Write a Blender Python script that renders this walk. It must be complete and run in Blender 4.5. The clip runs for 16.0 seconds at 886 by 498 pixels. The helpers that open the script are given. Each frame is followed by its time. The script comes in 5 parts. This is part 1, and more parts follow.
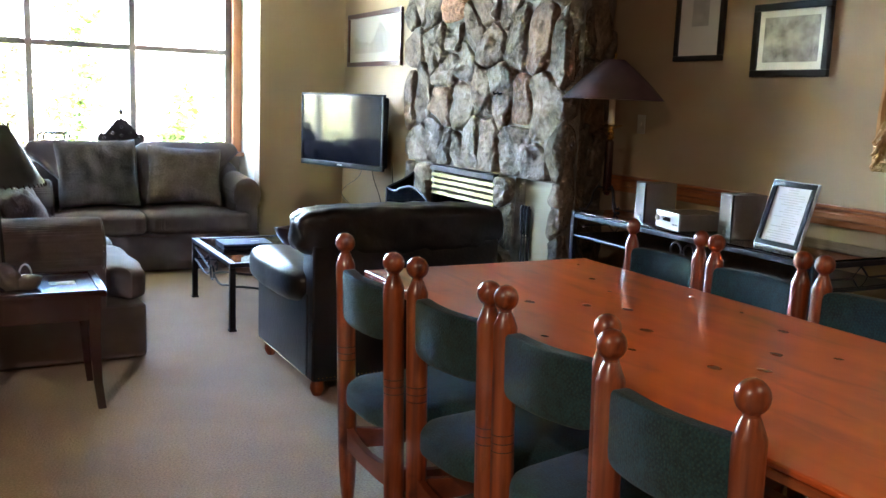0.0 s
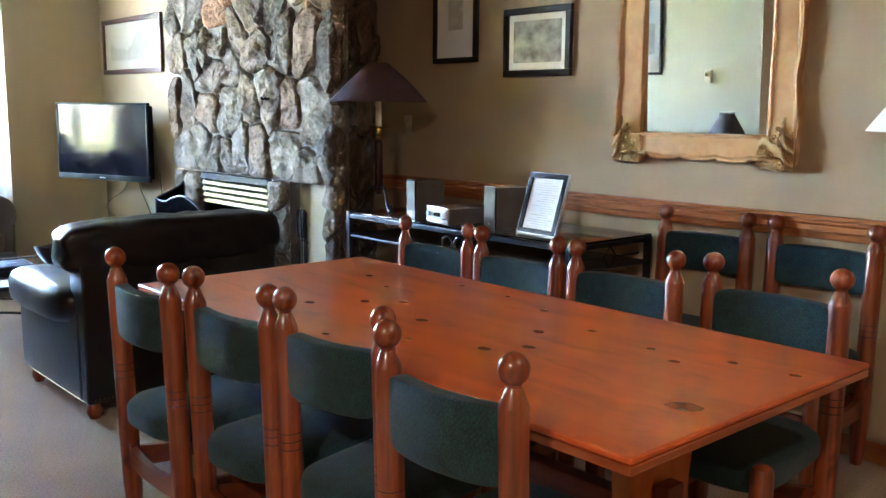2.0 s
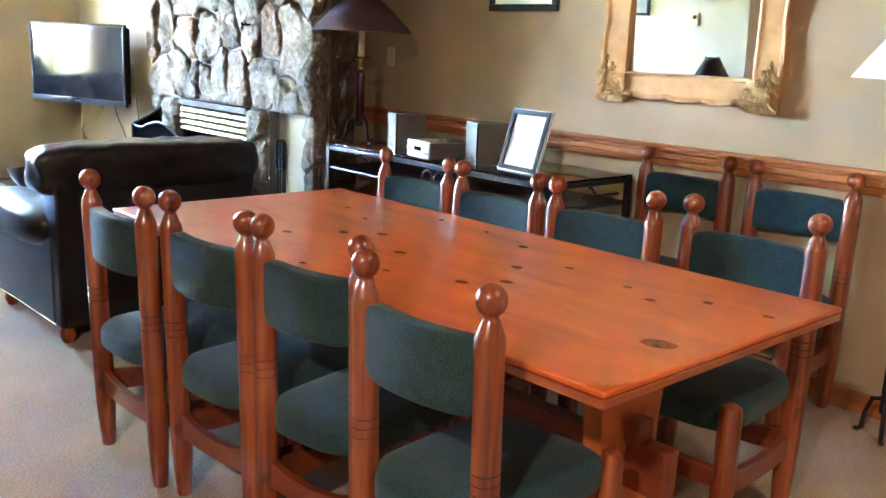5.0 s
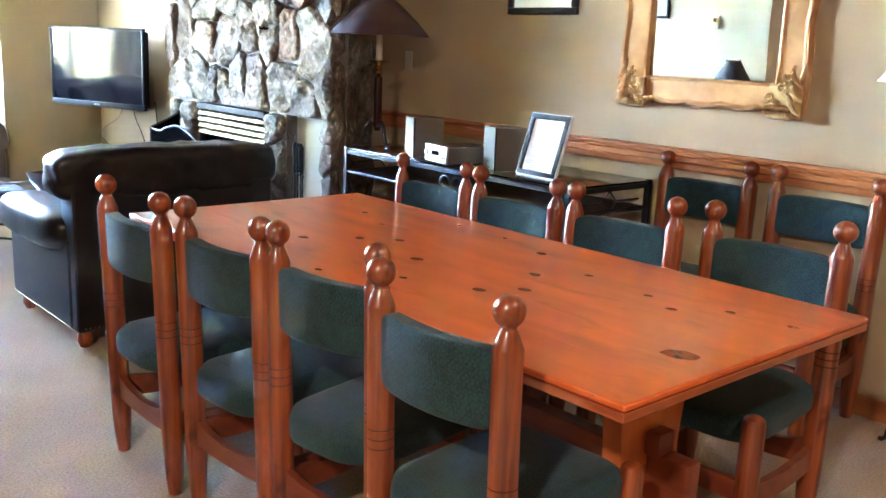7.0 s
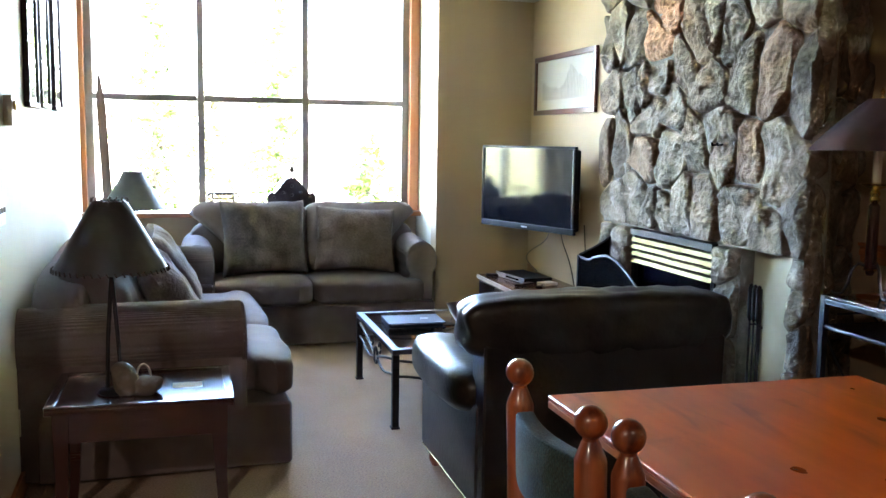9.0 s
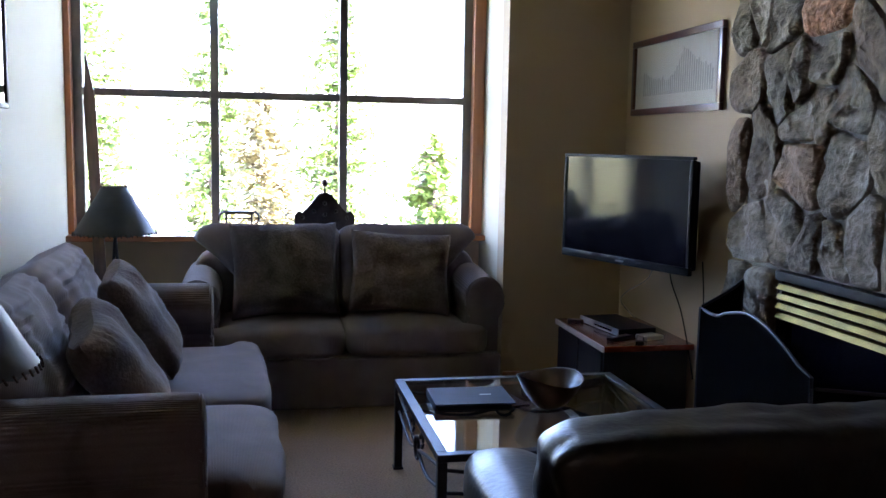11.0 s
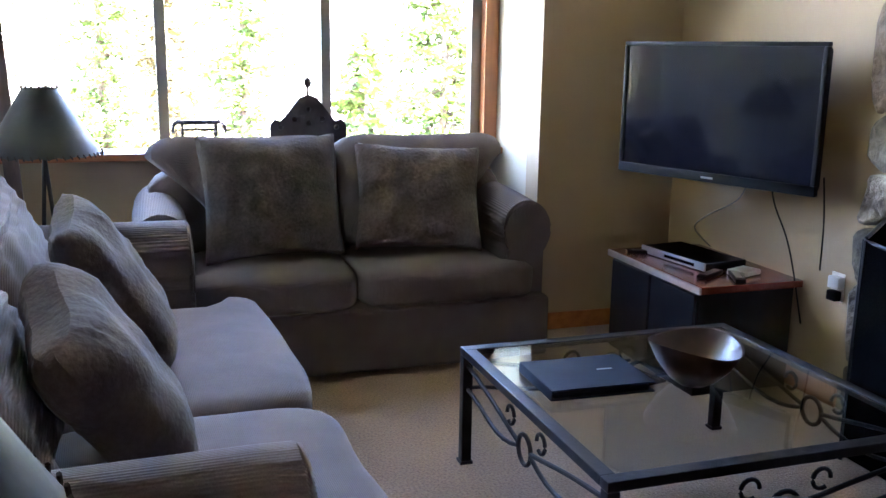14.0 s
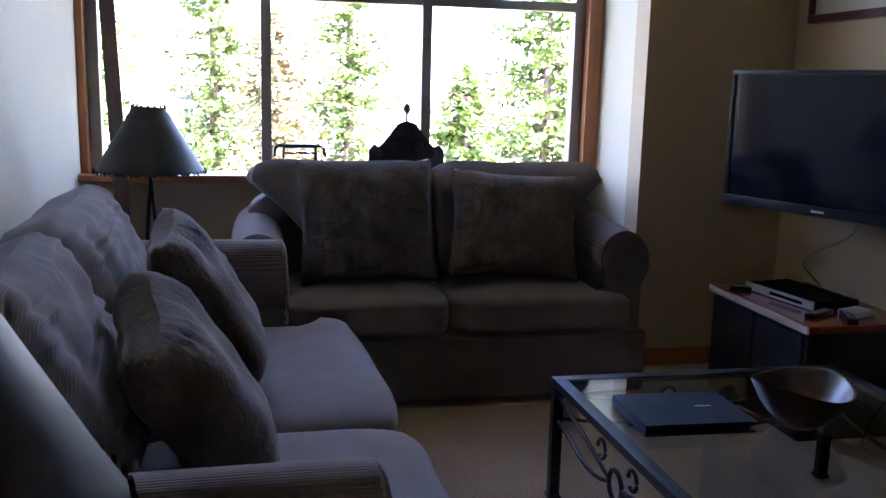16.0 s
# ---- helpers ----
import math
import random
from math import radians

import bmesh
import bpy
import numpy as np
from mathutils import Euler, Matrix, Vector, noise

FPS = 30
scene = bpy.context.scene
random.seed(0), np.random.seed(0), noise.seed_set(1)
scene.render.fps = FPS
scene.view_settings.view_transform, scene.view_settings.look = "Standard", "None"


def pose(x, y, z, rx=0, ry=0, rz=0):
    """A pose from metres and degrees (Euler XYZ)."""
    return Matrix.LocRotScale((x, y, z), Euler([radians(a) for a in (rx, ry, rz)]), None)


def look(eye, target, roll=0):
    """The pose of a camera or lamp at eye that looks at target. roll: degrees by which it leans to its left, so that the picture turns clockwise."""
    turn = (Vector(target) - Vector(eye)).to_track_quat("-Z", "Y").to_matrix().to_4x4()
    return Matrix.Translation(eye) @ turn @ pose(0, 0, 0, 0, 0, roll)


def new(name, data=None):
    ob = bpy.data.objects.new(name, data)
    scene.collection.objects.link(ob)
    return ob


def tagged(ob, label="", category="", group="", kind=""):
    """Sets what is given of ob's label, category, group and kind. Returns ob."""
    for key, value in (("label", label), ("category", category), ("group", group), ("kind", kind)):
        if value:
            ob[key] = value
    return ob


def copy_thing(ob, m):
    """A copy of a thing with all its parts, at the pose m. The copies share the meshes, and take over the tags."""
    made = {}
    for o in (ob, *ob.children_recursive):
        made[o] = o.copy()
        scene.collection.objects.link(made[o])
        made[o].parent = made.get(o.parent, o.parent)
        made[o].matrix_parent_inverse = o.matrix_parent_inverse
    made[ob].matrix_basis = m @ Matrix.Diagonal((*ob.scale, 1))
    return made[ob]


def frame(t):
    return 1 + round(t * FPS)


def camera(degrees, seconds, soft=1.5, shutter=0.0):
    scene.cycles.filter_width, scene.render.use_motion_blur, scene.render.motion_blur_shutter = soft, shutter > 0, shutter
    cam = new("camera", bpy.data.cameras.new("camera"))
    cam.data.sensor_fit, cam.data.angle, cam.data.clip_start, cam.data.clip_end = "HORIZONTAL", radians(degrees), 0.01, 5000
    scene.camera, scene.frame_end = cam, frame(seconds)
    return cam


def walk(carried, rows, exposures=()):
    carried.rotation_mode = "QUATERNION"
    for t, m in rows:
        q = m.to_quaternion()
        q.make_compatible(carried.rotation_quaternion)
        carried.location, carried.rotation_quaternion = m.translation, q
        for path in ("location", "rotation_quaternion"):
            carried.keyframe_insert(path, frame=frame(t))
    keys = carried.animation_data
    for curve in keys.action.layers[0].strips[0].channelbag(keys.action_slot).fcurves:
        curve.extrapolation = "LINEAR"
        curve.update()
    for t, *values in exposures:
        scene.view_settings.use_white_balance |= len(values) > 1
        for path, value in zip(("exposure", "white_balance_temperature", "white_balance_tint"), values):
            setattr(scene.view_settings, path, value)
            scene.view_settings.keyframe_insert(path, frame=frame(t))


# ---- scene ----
cam = camera(51.9, 16.0)
PATH = [
    (0, (-1.376, -0.941, 1.431), (-0.455, 0.805, 1.11), 2.2),
    (0.5, (-1.43, -1.022, 1.44), (-0.391, 0.651, 1.091), 1.9),
    (1, (-1.448, -1.044, 1.432), (-0.325, 0.579, 1.108), 2.4),
    (1.5, (-1.396, -1.041, 1.448), (-0.153, 0.496, 1.14), 0.6),
    (2, (-1.412, -1.024, 1.438), (-0.097, 0.452, 1.133), 0.5),
    (2.5, (-1.406, -1.006, 1.415), (-0.074, 0.444, 1.065), 2.1),
    (3, (-1.407, -0.998, 1.4), (-0.08, 0.429, 0.95), 3.3),
    (3.5, (-1.393, -1.011, 1.423), (-0.064, 0.406, 0.949), 2.2),
    (3.7, (-1.396, -1.017, 1.422), (-0.053, 0.403, 0.998), 1.9),
    (6, (-1.407, -1.007, 1.417), (-0.078, 0.42, 0.972), 3.0),
    (6.5, (-1.406, -1.014, 1.421), (-0.08, 0.416, 0.977), 2.9),
    (7, (-1.38, -0.985, 1.422), (-0.072, 0.465, 0.99), 2.5),
    (7.5, (-1.308, -0.857, 1.427), (-0.219, 0.774, 1.035), 2.6),
    (8, (-1.236, -0.727, 1.46), (-0.429, 1.059, 1.058), -1.4),
    (8.5, (-1.156, -0.353, 1.477), (-0.491, 1.507, 1.158), 1.2),
    (9, (-0.997, -0.066, 1.489), (-0.459, 1.845, 1.252), 0.9),
    (9.2, (-0.892, 0.066, 1.498), (-0.473, 2.009, 1.278), 2.7),
    (11.3, (-0.602, 1.591, 1.499), (-0.2, 3.537, 1.269), 0.8),
    (11.5, (-0.609, 1.733, 1.486), (-0.104, 3.655, 1.254), 0.4),
    (12, (-0.661, 2.143, 1.501), (-0.038, 4.032, 1.296), -0.4),
    (12.5, (-0.695, 2.412, 1.453), (-0.067, 4.284, 1.136), 0.7),
    (13, (-0.884, 2.583, 1.459), (0.002, 4.326, 1.037), 0.6),
    (13.5, (-0.981, 2.612, 1.392), (-0.211, 4.41, 0.973), 0.5),
    (14, (-0.995, 2.647, 1.403), (-0.379, 4.502, 0.978), 0.9),
    (14.5, (-0.992, 2.652, 1.396), (-0.451, 4.546, 1.045), 1.0),
    (15, (-0.982, 2.69, 1.403), (-0.472, 4.594, 1.066), 1.4),
    (15.5, (-0.986, 2.656, 1.42), (-0.583, 4.587, 1.09), 1.3),
    (16, (-0.97, 2.684, 1.36), (-0.557, 4.609, 1.006), 1.5),
]
EXPOSURES = [(0, 7.10, 6200, 16), (1.5, 7.00, 6100, 16), (2.5, 7.62, 6000, 16), (3, 7.74, 6000, 16), (3.5, 7.98, 6000, 16), (7, 8.15, 6000, 16), (7.6, 8.20, 6100, 16), (8.5, 7.45, 6100, 15), (9.2, 6.80, 6200, 16), (11.3, 4.83, 5900, 29), (12, 4.53, 5900, 31),
             (12.6, 4.73, 5800, 32), (13, 5.83, 5800, 31), (13.4, 6.13, 6000, 26), (14, 6.23, 6100, 26), (14.5, 5.78, 6000, 29), (15, 5.28, 6000, 31), (15.5, 4.98, 5900, 33), (16, 4.78, 5900, 34)]
walk(cam, [(t, look(eye, target, roll)) for t, eye, target, roll in PATH], EXPOSURES)

# ---- world, sun and lamps ----
world = bpy.data.worlds.new("sky")
scene.world = world
world.use_nodes = True
wn = world.node_tree
sky = wn.nodes.new("ShaderNodeTexSky")
sky.sky_type = "NISHITA"
sky.sun_disc = False
sky.sun_elevation = radians(48)
sky.sun_rotation = radians(150)
wn.nodes["Background"].inputs["Strength"].default_value = 0.15
wn.links.new(sky.outputs[0], wn.nodes["Background"].inputs["Color"])
sun = new("sun", bpy.data.lights.new("sun", "SUN"))
sun.data.energy, sun.data.angle, sun.data.color = 5.0, radians(0.5), (1.0, 0.95, 0.88)
sun.matrix_world = look((0, 0, 20), (-math.sin(radians(150)) * 20, -math.cos(radians(150)) * 20, 20 - 22.2))


def unseen_lamp(x, y, z, size, watts, colour):
    ob = new("unseen_lamp_light", bpy.data.lights.new("unseen_lamp_light", "AREA"))
    ob.data.shape, ob.data.size, ob.data.energy, ob.data.color = "DISK", size, watts, colour
    ob.location = (x, y, z)
    return ob


# unseen warm lamps behind the viewpoint, placed by guess as fill for the dining side
unseen_lamp(-2.9, -1.2, 2.80, 0.25, 0.6, (1.0, 0.82, 0.62))
unseen_lamp(0.5, -1.6, 2.80, 0.25, 0.10, (1.0, 0.82, 0.62))

# ---- materials ----


def mat(name, a, b=None, rough=0.6, metal=0.0, scale=8.0, stretch=(1, 1, 1), bump=0.0, bscale=80.0, bstretch=(1, 1, 1),
        rvar=0.0, coat=0.0, rnd=0.0, detail=4.0, spec=0.5, sheen=0.0, dist=0.01, fine=0.0, island=False):
    """Two colours mixed by noise, with fine grain, relief, and roughness that varies."""
    m = bpy.data.materials.new(name)
    m.use_nodes = True
    nt = m.node_tree
    N, L = nt.nodes, nt.links
    p = N["Principled BSDF"]
    p.inputs["Metallic"].default_value = metal
    p.inputs["Roughness"].default_value = rough
    p.inputs["Coat Weight"].default_value = coat
    p.inputs["Coat Roughness"].default_value = 0.12
    p.inputs["Specular IOR Level"].default_value = spec
    p.inputs["Sheen Weight"].default_value = sheen
    tc = N.new("ShaderNodeTexCoord")
    src = tc.outputs["Object"]
    mp = N.new("ShaderNodeMapping")
    mp.inputs["Scale"].default_value = stretch
    L.new(src, mp.inputs["Vector"])
    noi = N.new("ShaderNodeTexNoise")
    noi.noise_dimensions = "4D"
    noi.inputs["Scale"].default_value = scale
    noi.inputs["Detail"].default_value = detail
    L.new(mp.outputs[0], noi.inputs["Vector"])
    if rnd or island:
        oi = N.new("ShaderNodeObjectInfo")
        mul = N.new("ShaderNodeMath")
        mul.operation = "MULTIPLY"
        mul.inputs[1].default_value = 37.0
        L.new(oi.outputs["Random"], mul.inputs[0])
        L.new(mul.outputs[0], noi.inputs["W"])
    b = b or a
    ramp = N.new("ShaderNodeValToRGB")
    ramp.color_ramp.elements[0].position, ramp.color_ramp.elements[1].position = 0.33, 0.67
    ramp.color_ramp.elements[0].color = (*a, 1)
    ramp.color_ramp.elements[1].color = (*b, 1)
    L.new(noi.outputs["Fac"], ramp.inputs[0])
    col = ramp.outputs[0]
    if fine:
        n2 = N.new("ShaderNodeTexNoise")
        n2.inputs["Scale"].default_value = bscale
        n2.inputs["Detail"].default_value = 3
        L.new(src, n2.inputs["Vector"])
        mr = N.new("ShaderNodeMapRange")
        mr.inputs["From Min"].default_value, mr.inputs["From Max"].default_value = 0.3, 0.7
        mr.inputs["To Min"].default_value, mr.inputs["To Max"].default_value = 1 - fine, 1 + fine
        L.new(n2.outputs["Fac"], mr.inputs["Value"])
        hs = N.new("ShaderNodeHueSaturation")
        L.new(mr.outputs[0], hs.inputs["Value"])
        L.new(col, hs.inputs["Color"])
        col = hs.outputs[0]
    if rnd:
        mr = N.new("ShaderNodeMapRange")
        mr.inputs["To Min"].default_value, mr.inputs["To Max"].default_value = 1 - rnd, 1 + rnd
        L.new(oi.outputs["Random"], mr.inputs["Value"])
        hs = N.new("ShaderNodeHueSaturation")
        L.new(mr.outputs[0], hs.inputs["Value"])
        L.new(col, hs.inputs["Color"])
        col = hs.outputs[0]
    L.new(col, p.inputs["Base Color"])
    if rvar:
        mr = N.new("ShaderNodeMapRange")
        mr.inputs["To Min"].default_value, mr.inputs["To Max"].default_value = max(rough - rvar, 0.02), rough + rvar
        L.new(noi.outputs["Fac"], mr.inputs["Value"])
        L.new(mr.outputs[0], p.inputs["Roughness"])
    if bump:
        bm_ = N.new("ShaderNodeMapping")
        bm_.inputs["Scale"].default_value = bstretch
        L.new(src, bm_.inputs["Vector"])
        n3 = N.new("ShaderNodeTexNoise")
        n3.inputs["Scale"].default_value = bscale
        n3.inputs["Detail"].default_value = 5
        L.new(bm_.outputs[0], n3.inputs["Vector"])
        bp = N.new("ShaderNodeBump")
        bp.inputs["Strength"].default_value = bump
        bp.inputs["Distance"].default_value = dist
        L.new(n3.outputs["Fac"], bp.inputs["Height"])
        L.new(bp.outputs[0], p.inputs["Normal"])
    return m


def ridged(name, a, b, axis, pitch, rough=0.9, depth=0.5, sheen=0.3):
    """Corduroy: fine ridges across an axis, over mottled cloth."""
    m = mat(name, a, b, rough, scale=6, bump=0.3, bscale=300, dist=0.002, sheen=sheen, fine=0.12)
    N, L = m.node_tree.nodes, m.node_tree.links
    tc = N.new("ShaderNodeTexCoord")
    w = N.new("ShaderNodeTexWave")
    w.bands_direction = axis
    w.inputs["Scale"].default_value = 1.0 / pitch * 0.314
    w.inputs["Distortion"].default_value = 0.4
    w.inputs["Detail Scale"].default_value = 3
    L.new(tc.outputs["Object"], w.inputs["Vector"])
    bp = N.new("ShaderNodeBump")
    bp.inputs["Strength"].default_value, bp.inputs["Distance"].default_value = depth, 0.003
    L.new(w.outputs["Fac"], bp.inputs["Height"])
    old = [n for n in N if n.type == "BUMP" and n is not bp][0]
    L.new(old.outputs[0], bp.inputs["Normal"])
    L.new(bp.outputs[0], N["Principled BSDF"].inputs["Normal"])
    return m


def wood(name, dark, light, rough, along="y", coat=0.0, relief=0.025, rnd=0.1, stretch=14.0, rvar=0.06, detail=8):
    """Wood with grain that runs along one axis."""
    s = {"x": (1, stretch, stretch), "y": (stretch, 1, stretch), "z": (stretch, stretch, 1)}[along]
    return mat(name, dark, light, rough, scale=1.6, stretch=s, bump=relief, bscale=10, bstretch=tuple(v * 2 for v in s), rvar=rvar,
               coat=coat, rnd=rnd, detail=detail, dist=0.002)


WALL = mat("tan wall paint", (0.43, 0.325, 0.205), (0.47, 0.36, 0.23), 0.75, scale=1.2, bump=0.12, bscale=180, dist=0.002, fine=0.02)
WALL_PALE = mat("pale wall paint", (0.55, 0.515, 0.39), (0.60, 0.56, 0.43), 0.7, scale=1.2, bump=0.12, bscale=180, dist=0.002, fine=0.02)
CEIL = mat("ceiling paint", (0.72, 0.70, 0.64), (0.76, 0.74, 0.69), 0.9, bump=0.3, bscale=140, dist=0.003)
CREAM = mat("cream plaster", (0.46, 0.44, 0.33), (0.52, 0.49, 0.38), 0.8, bump=0.1, bscale=120, dist=0.002)
CARPET = mat("looped carpet", (0.30, 0.205, 0.138), (0.36, 0.25, 0.172), 0.97, scale=2.2, bump=0.9, bscale=110, dist=0.005, fine=0.3, sheen=0.15)
TRIM = wood("varnished fir trim", (0.33, 0.105, 0.03), (0.46, 0.17, 0.05), 0.38, "y", coat=0.25)
TRIM_Z = wood("varnished fir casing", (0.30, 0.10, 0.035), (0.42, 0.155, 0.05), 0.4, "z", coat=0.2)
TRIM_X = wood("varnished fir sill", (0.30, 0.10, 0.035), (0.42, 0.155, 0.05), 0.4, "x", coat=0.2)
# bronze paled to grey: the window's glare is put into the base colour
FRAME_GLARE = mat("bronze window frame with glare in colour", (0.19, 0.18, 0.175), (0.23, 0.22, 0.21), 0.5, metal=0.3, bump=0.05, bscale=60)
PINE = wood("orange lacquered pine", (0.44, 0.068, 0.011), (0.58, 0.108, 0.018), 0.31, "y", coat=0.08, stretch=7, relief=0.0, rvar=0.0, detail=2.5)
# lighter than PINE: the light falling on the trestle is put into the colour
PINE_LIT = wood("orange lacquered pine leg in a lit tone", (0.58, 0.14, 0.030), (0.74, 0.22, 0.052), 0.3, "z", coat=0.35)
EDGE_PINE = mat("darker mottled pine edge", (0.20, 0.035, 0.009), (0.46, 0.12, 0.030), 0.3, scale=5, stretch=(1, 1, 4), coat=0.3, detail=6)
KNOT = mat("pine knot", (0.13, 0.028, 0.009), (0.32, 0.060, 0.012), 0.16, scale=45)
POST = wood("reddish turned pine", (0.10, 0.017, 0.005), (0.36, 0.082, 0.018), 0.36, "z", coat=0.9, relief=0.0, rvar=0.0, stretch=26, detail=4)
RAIL = wood("reddish pine rail", (0.14, 0.027, 0.009), (0.24, 0.052, 0.015), 0.45, "y", coat=0.5, rvar=0.0)


def woven_green():
    """Dark green cloth with rows of small pale flecks in a diamond weave."""
    m = mat("green flecked upholstery", (0.002, 0.021, 0.027), (0.004, 0.038, 0.046), 0.85, scale=30, bump=0.6, bscale=170, dist=0.003, fine=0.5, sheen=0.09)
    N, L = m.node_tree.nodes, m.node_tree.links
    p = N["Principled BSDF"]
    col = p.inputs["Base Color"].links[0].from_socket
    tc = N.new("ShaderNodeTexCoord")
    mp = N.new("ShaderNodeMapping")
    mp.inputs["Rotation"].default_value = (radians(45), radians(45), radians(45))
    vo = N.new("ShaderNodeTexVoronoi")
    vo.inputs["Scale"].default_value = 125
    vo.inputs["Randomness"].default_value = 0.3
    ramp = N.new("ShaderNodeValToRGB")
    ramp.color_ramp.elements[0].position, ramp.color_ramp.elements[1].position = 0.10, 0.48
    ramp.color_ramp.elements[0].color, ramp.color_ramp.elements[1].color = (1, 1, 1, 1), (0, 0, 0, 1)
    mix = N.new("ShaderNodeMix")
    mix.data_type = "RGBA"
    mix.inputs[7].default_value = (0.016, 0.052, 0.047, 1)
    L.new(tc.outputs["Object"], mp.inputs["Vector"])
    L.new(mp.outputs[0], vo.inputs["Vector"])
    L.new(vo.outputs["Distance"], ramp.inputs[0])
    L.new(ramp.outputs[0], mix.inputs["Factor"])
    L.new(col, mix.inputs[6])
    L.new(mix.outputs[2], p.inputs["Base Color"])
    return m


GREEN = woven_green()
LEATHER = mat("black leather", (0.005, 0.005, 0.0065), (0.011, 0.010, 0.011), 0.36, scale=5, bump=0.35, bscale=55, rvar=0.08, dist=0.004, fine=0.1, spec=0.45)
TAUPE_X = ridged("taupe corduroy", (0.116, 0.090, 0.089), (0.158, 0.125, 0.123), "Y", 0.0046, depth=0.26, sheen=0.12)
TAUPE_Y = ridged("taupe corduroy across", (0.116, 0.090, 0.089), (0.158, 0.125, 0.123), "X", 0.0065, depth=0.45, sheen=0.12)
THROW = mat("worn brown chenille", (0.090, 0.066, 0.058), (0.138, 0.104, 0.090), 0.95, scale=9, bump=0.5, bscale=70, dist=0.008, fine=0.15, sheen=0.15, detail=8)
THROW_DARK = mat("dark grey brown chenille", (0.066, 0.053, 0.050), (0.102, 0.084, 0.078), 0.95, scale=9, bump=0.5, bscale=80, dist=0.007, fine=0.15, sheen=0.12)
IRON = mat("dark wrought iron", (0.016, 0.017, 0.021), (0.032, 0.032, 0.037), 0.46, metal=0.5, bump=0.25, bscale=60, rvar=0.1, dist=0.003)
BLACK = mat("black plastic", (0.007, 0.007, 0.008), None, 0.5, bump=0.05, bscale=300, spec=0.15)
SCREEN = mat("glossy black screen", (0.004, 0.004, 0.006), None, 0.09, spec=0.3)
BRASS = mat("polished brass", (0.72, 0.56, 0.25), (0.62, 0.46, 0.19), 0.25, metal=1.0, scale=12, rvar=0.08)
LOUVRE = mat("dulled brass", (0.20, 0.145, 0.032), (0.15, 0.105, 0.022), 0.45, metal=0.9, scale=12, rvar=0.08)
SILVER = mat("silver plastic", (0.40, 0.40, 0.41), (0.46, 0.46, 0.46), 0.36, metal=0.5, fine=0.03)
GREYBOX = mat("grey speaker case", (0.12, 0.105, 0.09), (0.145, 0.13, 0.11), 0.5, fine=0.06)
CLOTH_GREY = mat("speaker cloth", (0.20, 0.185, 0.165), (0.235, 0.22, 0.20), 0.9, bump=0.5, bscale=500, dist=0.001)
CHERRY = wood("red cherry veneer", (0.16, 0.035, 0.018), (0.24, 0.06, 0.028), 0.25, "y", coat=0.4)
CHERRY_D = wood("dark cherry", (0.022, 0.006, 0.007), (0.045, 0.011, 0.009), 0.25, "x", coat=0.5)
DARKWOOD = wood("nearly black cabinet", (0.007, 0.005, 0.006), (0.014, 0.010, 0.010), 0.5, "z", coat=0.0)
EDGE = mat("pale cabinet edge", (0.42, 0.36, 0.34), (0.5, 0.44, 0.41), 0.3, scale=20)
GOLD = mat("gilded wood", (0.54, 0.295, 0.12), (0.66, 0.39, 0.17), 0.42, metal=0.15, scale=14, bump=0.15, bscale=60, dist=0.002, coat=0.15)
GOLD_C = mat("carved gilding", (0.62, 0.42, 0.20), (0.44, 0.24, 0.09), 0.34, metal=0.45, scale=30, bump=0.3, bscale=90, dist=0.003)
SHADE_P = mat("aubergine lamp shade", (0.060, 0.028, 0.040), (0.085, 0.042, 0.055), 0.75, scale=10, bump=0.2, bscale=200, dist=0.001)
SHADE_IN = mat("pale shade lining", (0.62, 0.52, 0.46), (0.68, 0.58, 0.50), 0.8)
SHADE_G = mat("grey green hide shade", (0.030, 0.034, 0.037), (0.050, 0.054, 0.055), 0.55, spec=0.4, scale=9, bump=0.25, bscale=40, dist=0.002)
SHADE_W = mat("white linen shade", (0.82, 0.80, 0.76), (0.86, 0.84, 0.80), 0.85, bump=0.3, bscale=260, dist=0.001)
LACE_GROOVE = mat("dark lacing and groove shade", (0.022, 0.014, 0.010), None, 0.7)
PLASTIC = mat("ivory plastic", (0.70, 0.66, 0.55), (0.74, 0.70, 0.60), 0.4)
PAPER = mat("white paper", (0.72, 0.70, 0.70), (0.76, 0.74, 0.74), 0.8)
MATBOARD = mat("picture mount", (0.80, 0.78, 0.73), (0.84, 0.82, 0.77), 0.85, fine=0.02)
INK = mat("grey print", (0.12, 0.115, 0.11), (0.50, 0.48, 0.46), 0.8, scale=14, detail=8)
INK_SOFT = mat("soft grey print", (0.46, 0.44, 0.42), (0.62, 0.60, 0.57), 0.8, scale=18, detail=8)
BLACKWOOD = mat("black picture frame", (0.013, 0.012, 0.012), (0.022, 0.02, 0.018), 0.55)
MAHOG = mat("mahogany picture frame", (0.055, 0.014, 0.014), (0.09, 0.024, 0.02), 0.3, scale=20, coat=0.3)
NAVY = mat("navy leatherette", (0.008, 0.014, 0.030), (0.014, 0.022, 0.042), 0.6, spec=0.2, bump=0.3, bscale=220, dist=0.001)
BOWLWOOD = mat("dark turned bowl wood", (0.030, 0.015, 0.011), (0.085, 0.042, 0.026), 0.34, scale=9, bump=0.15, bscale=30, coat=0.12, dist=0.003)
ROCK = mat("rough grey rock", (0.10, 0.09, 0.075), (0.20, 0.18, 0.15), 0.85, scale=14, bump=0.8, bscale=30, dist=0.01)
SKI = mat("weathered dark ski", (0.06, 0.035, 0.028), (0.12, 0.065, 0.045), 0.45, scale=5, stretch=(8, 8, 1), coat=0.2)
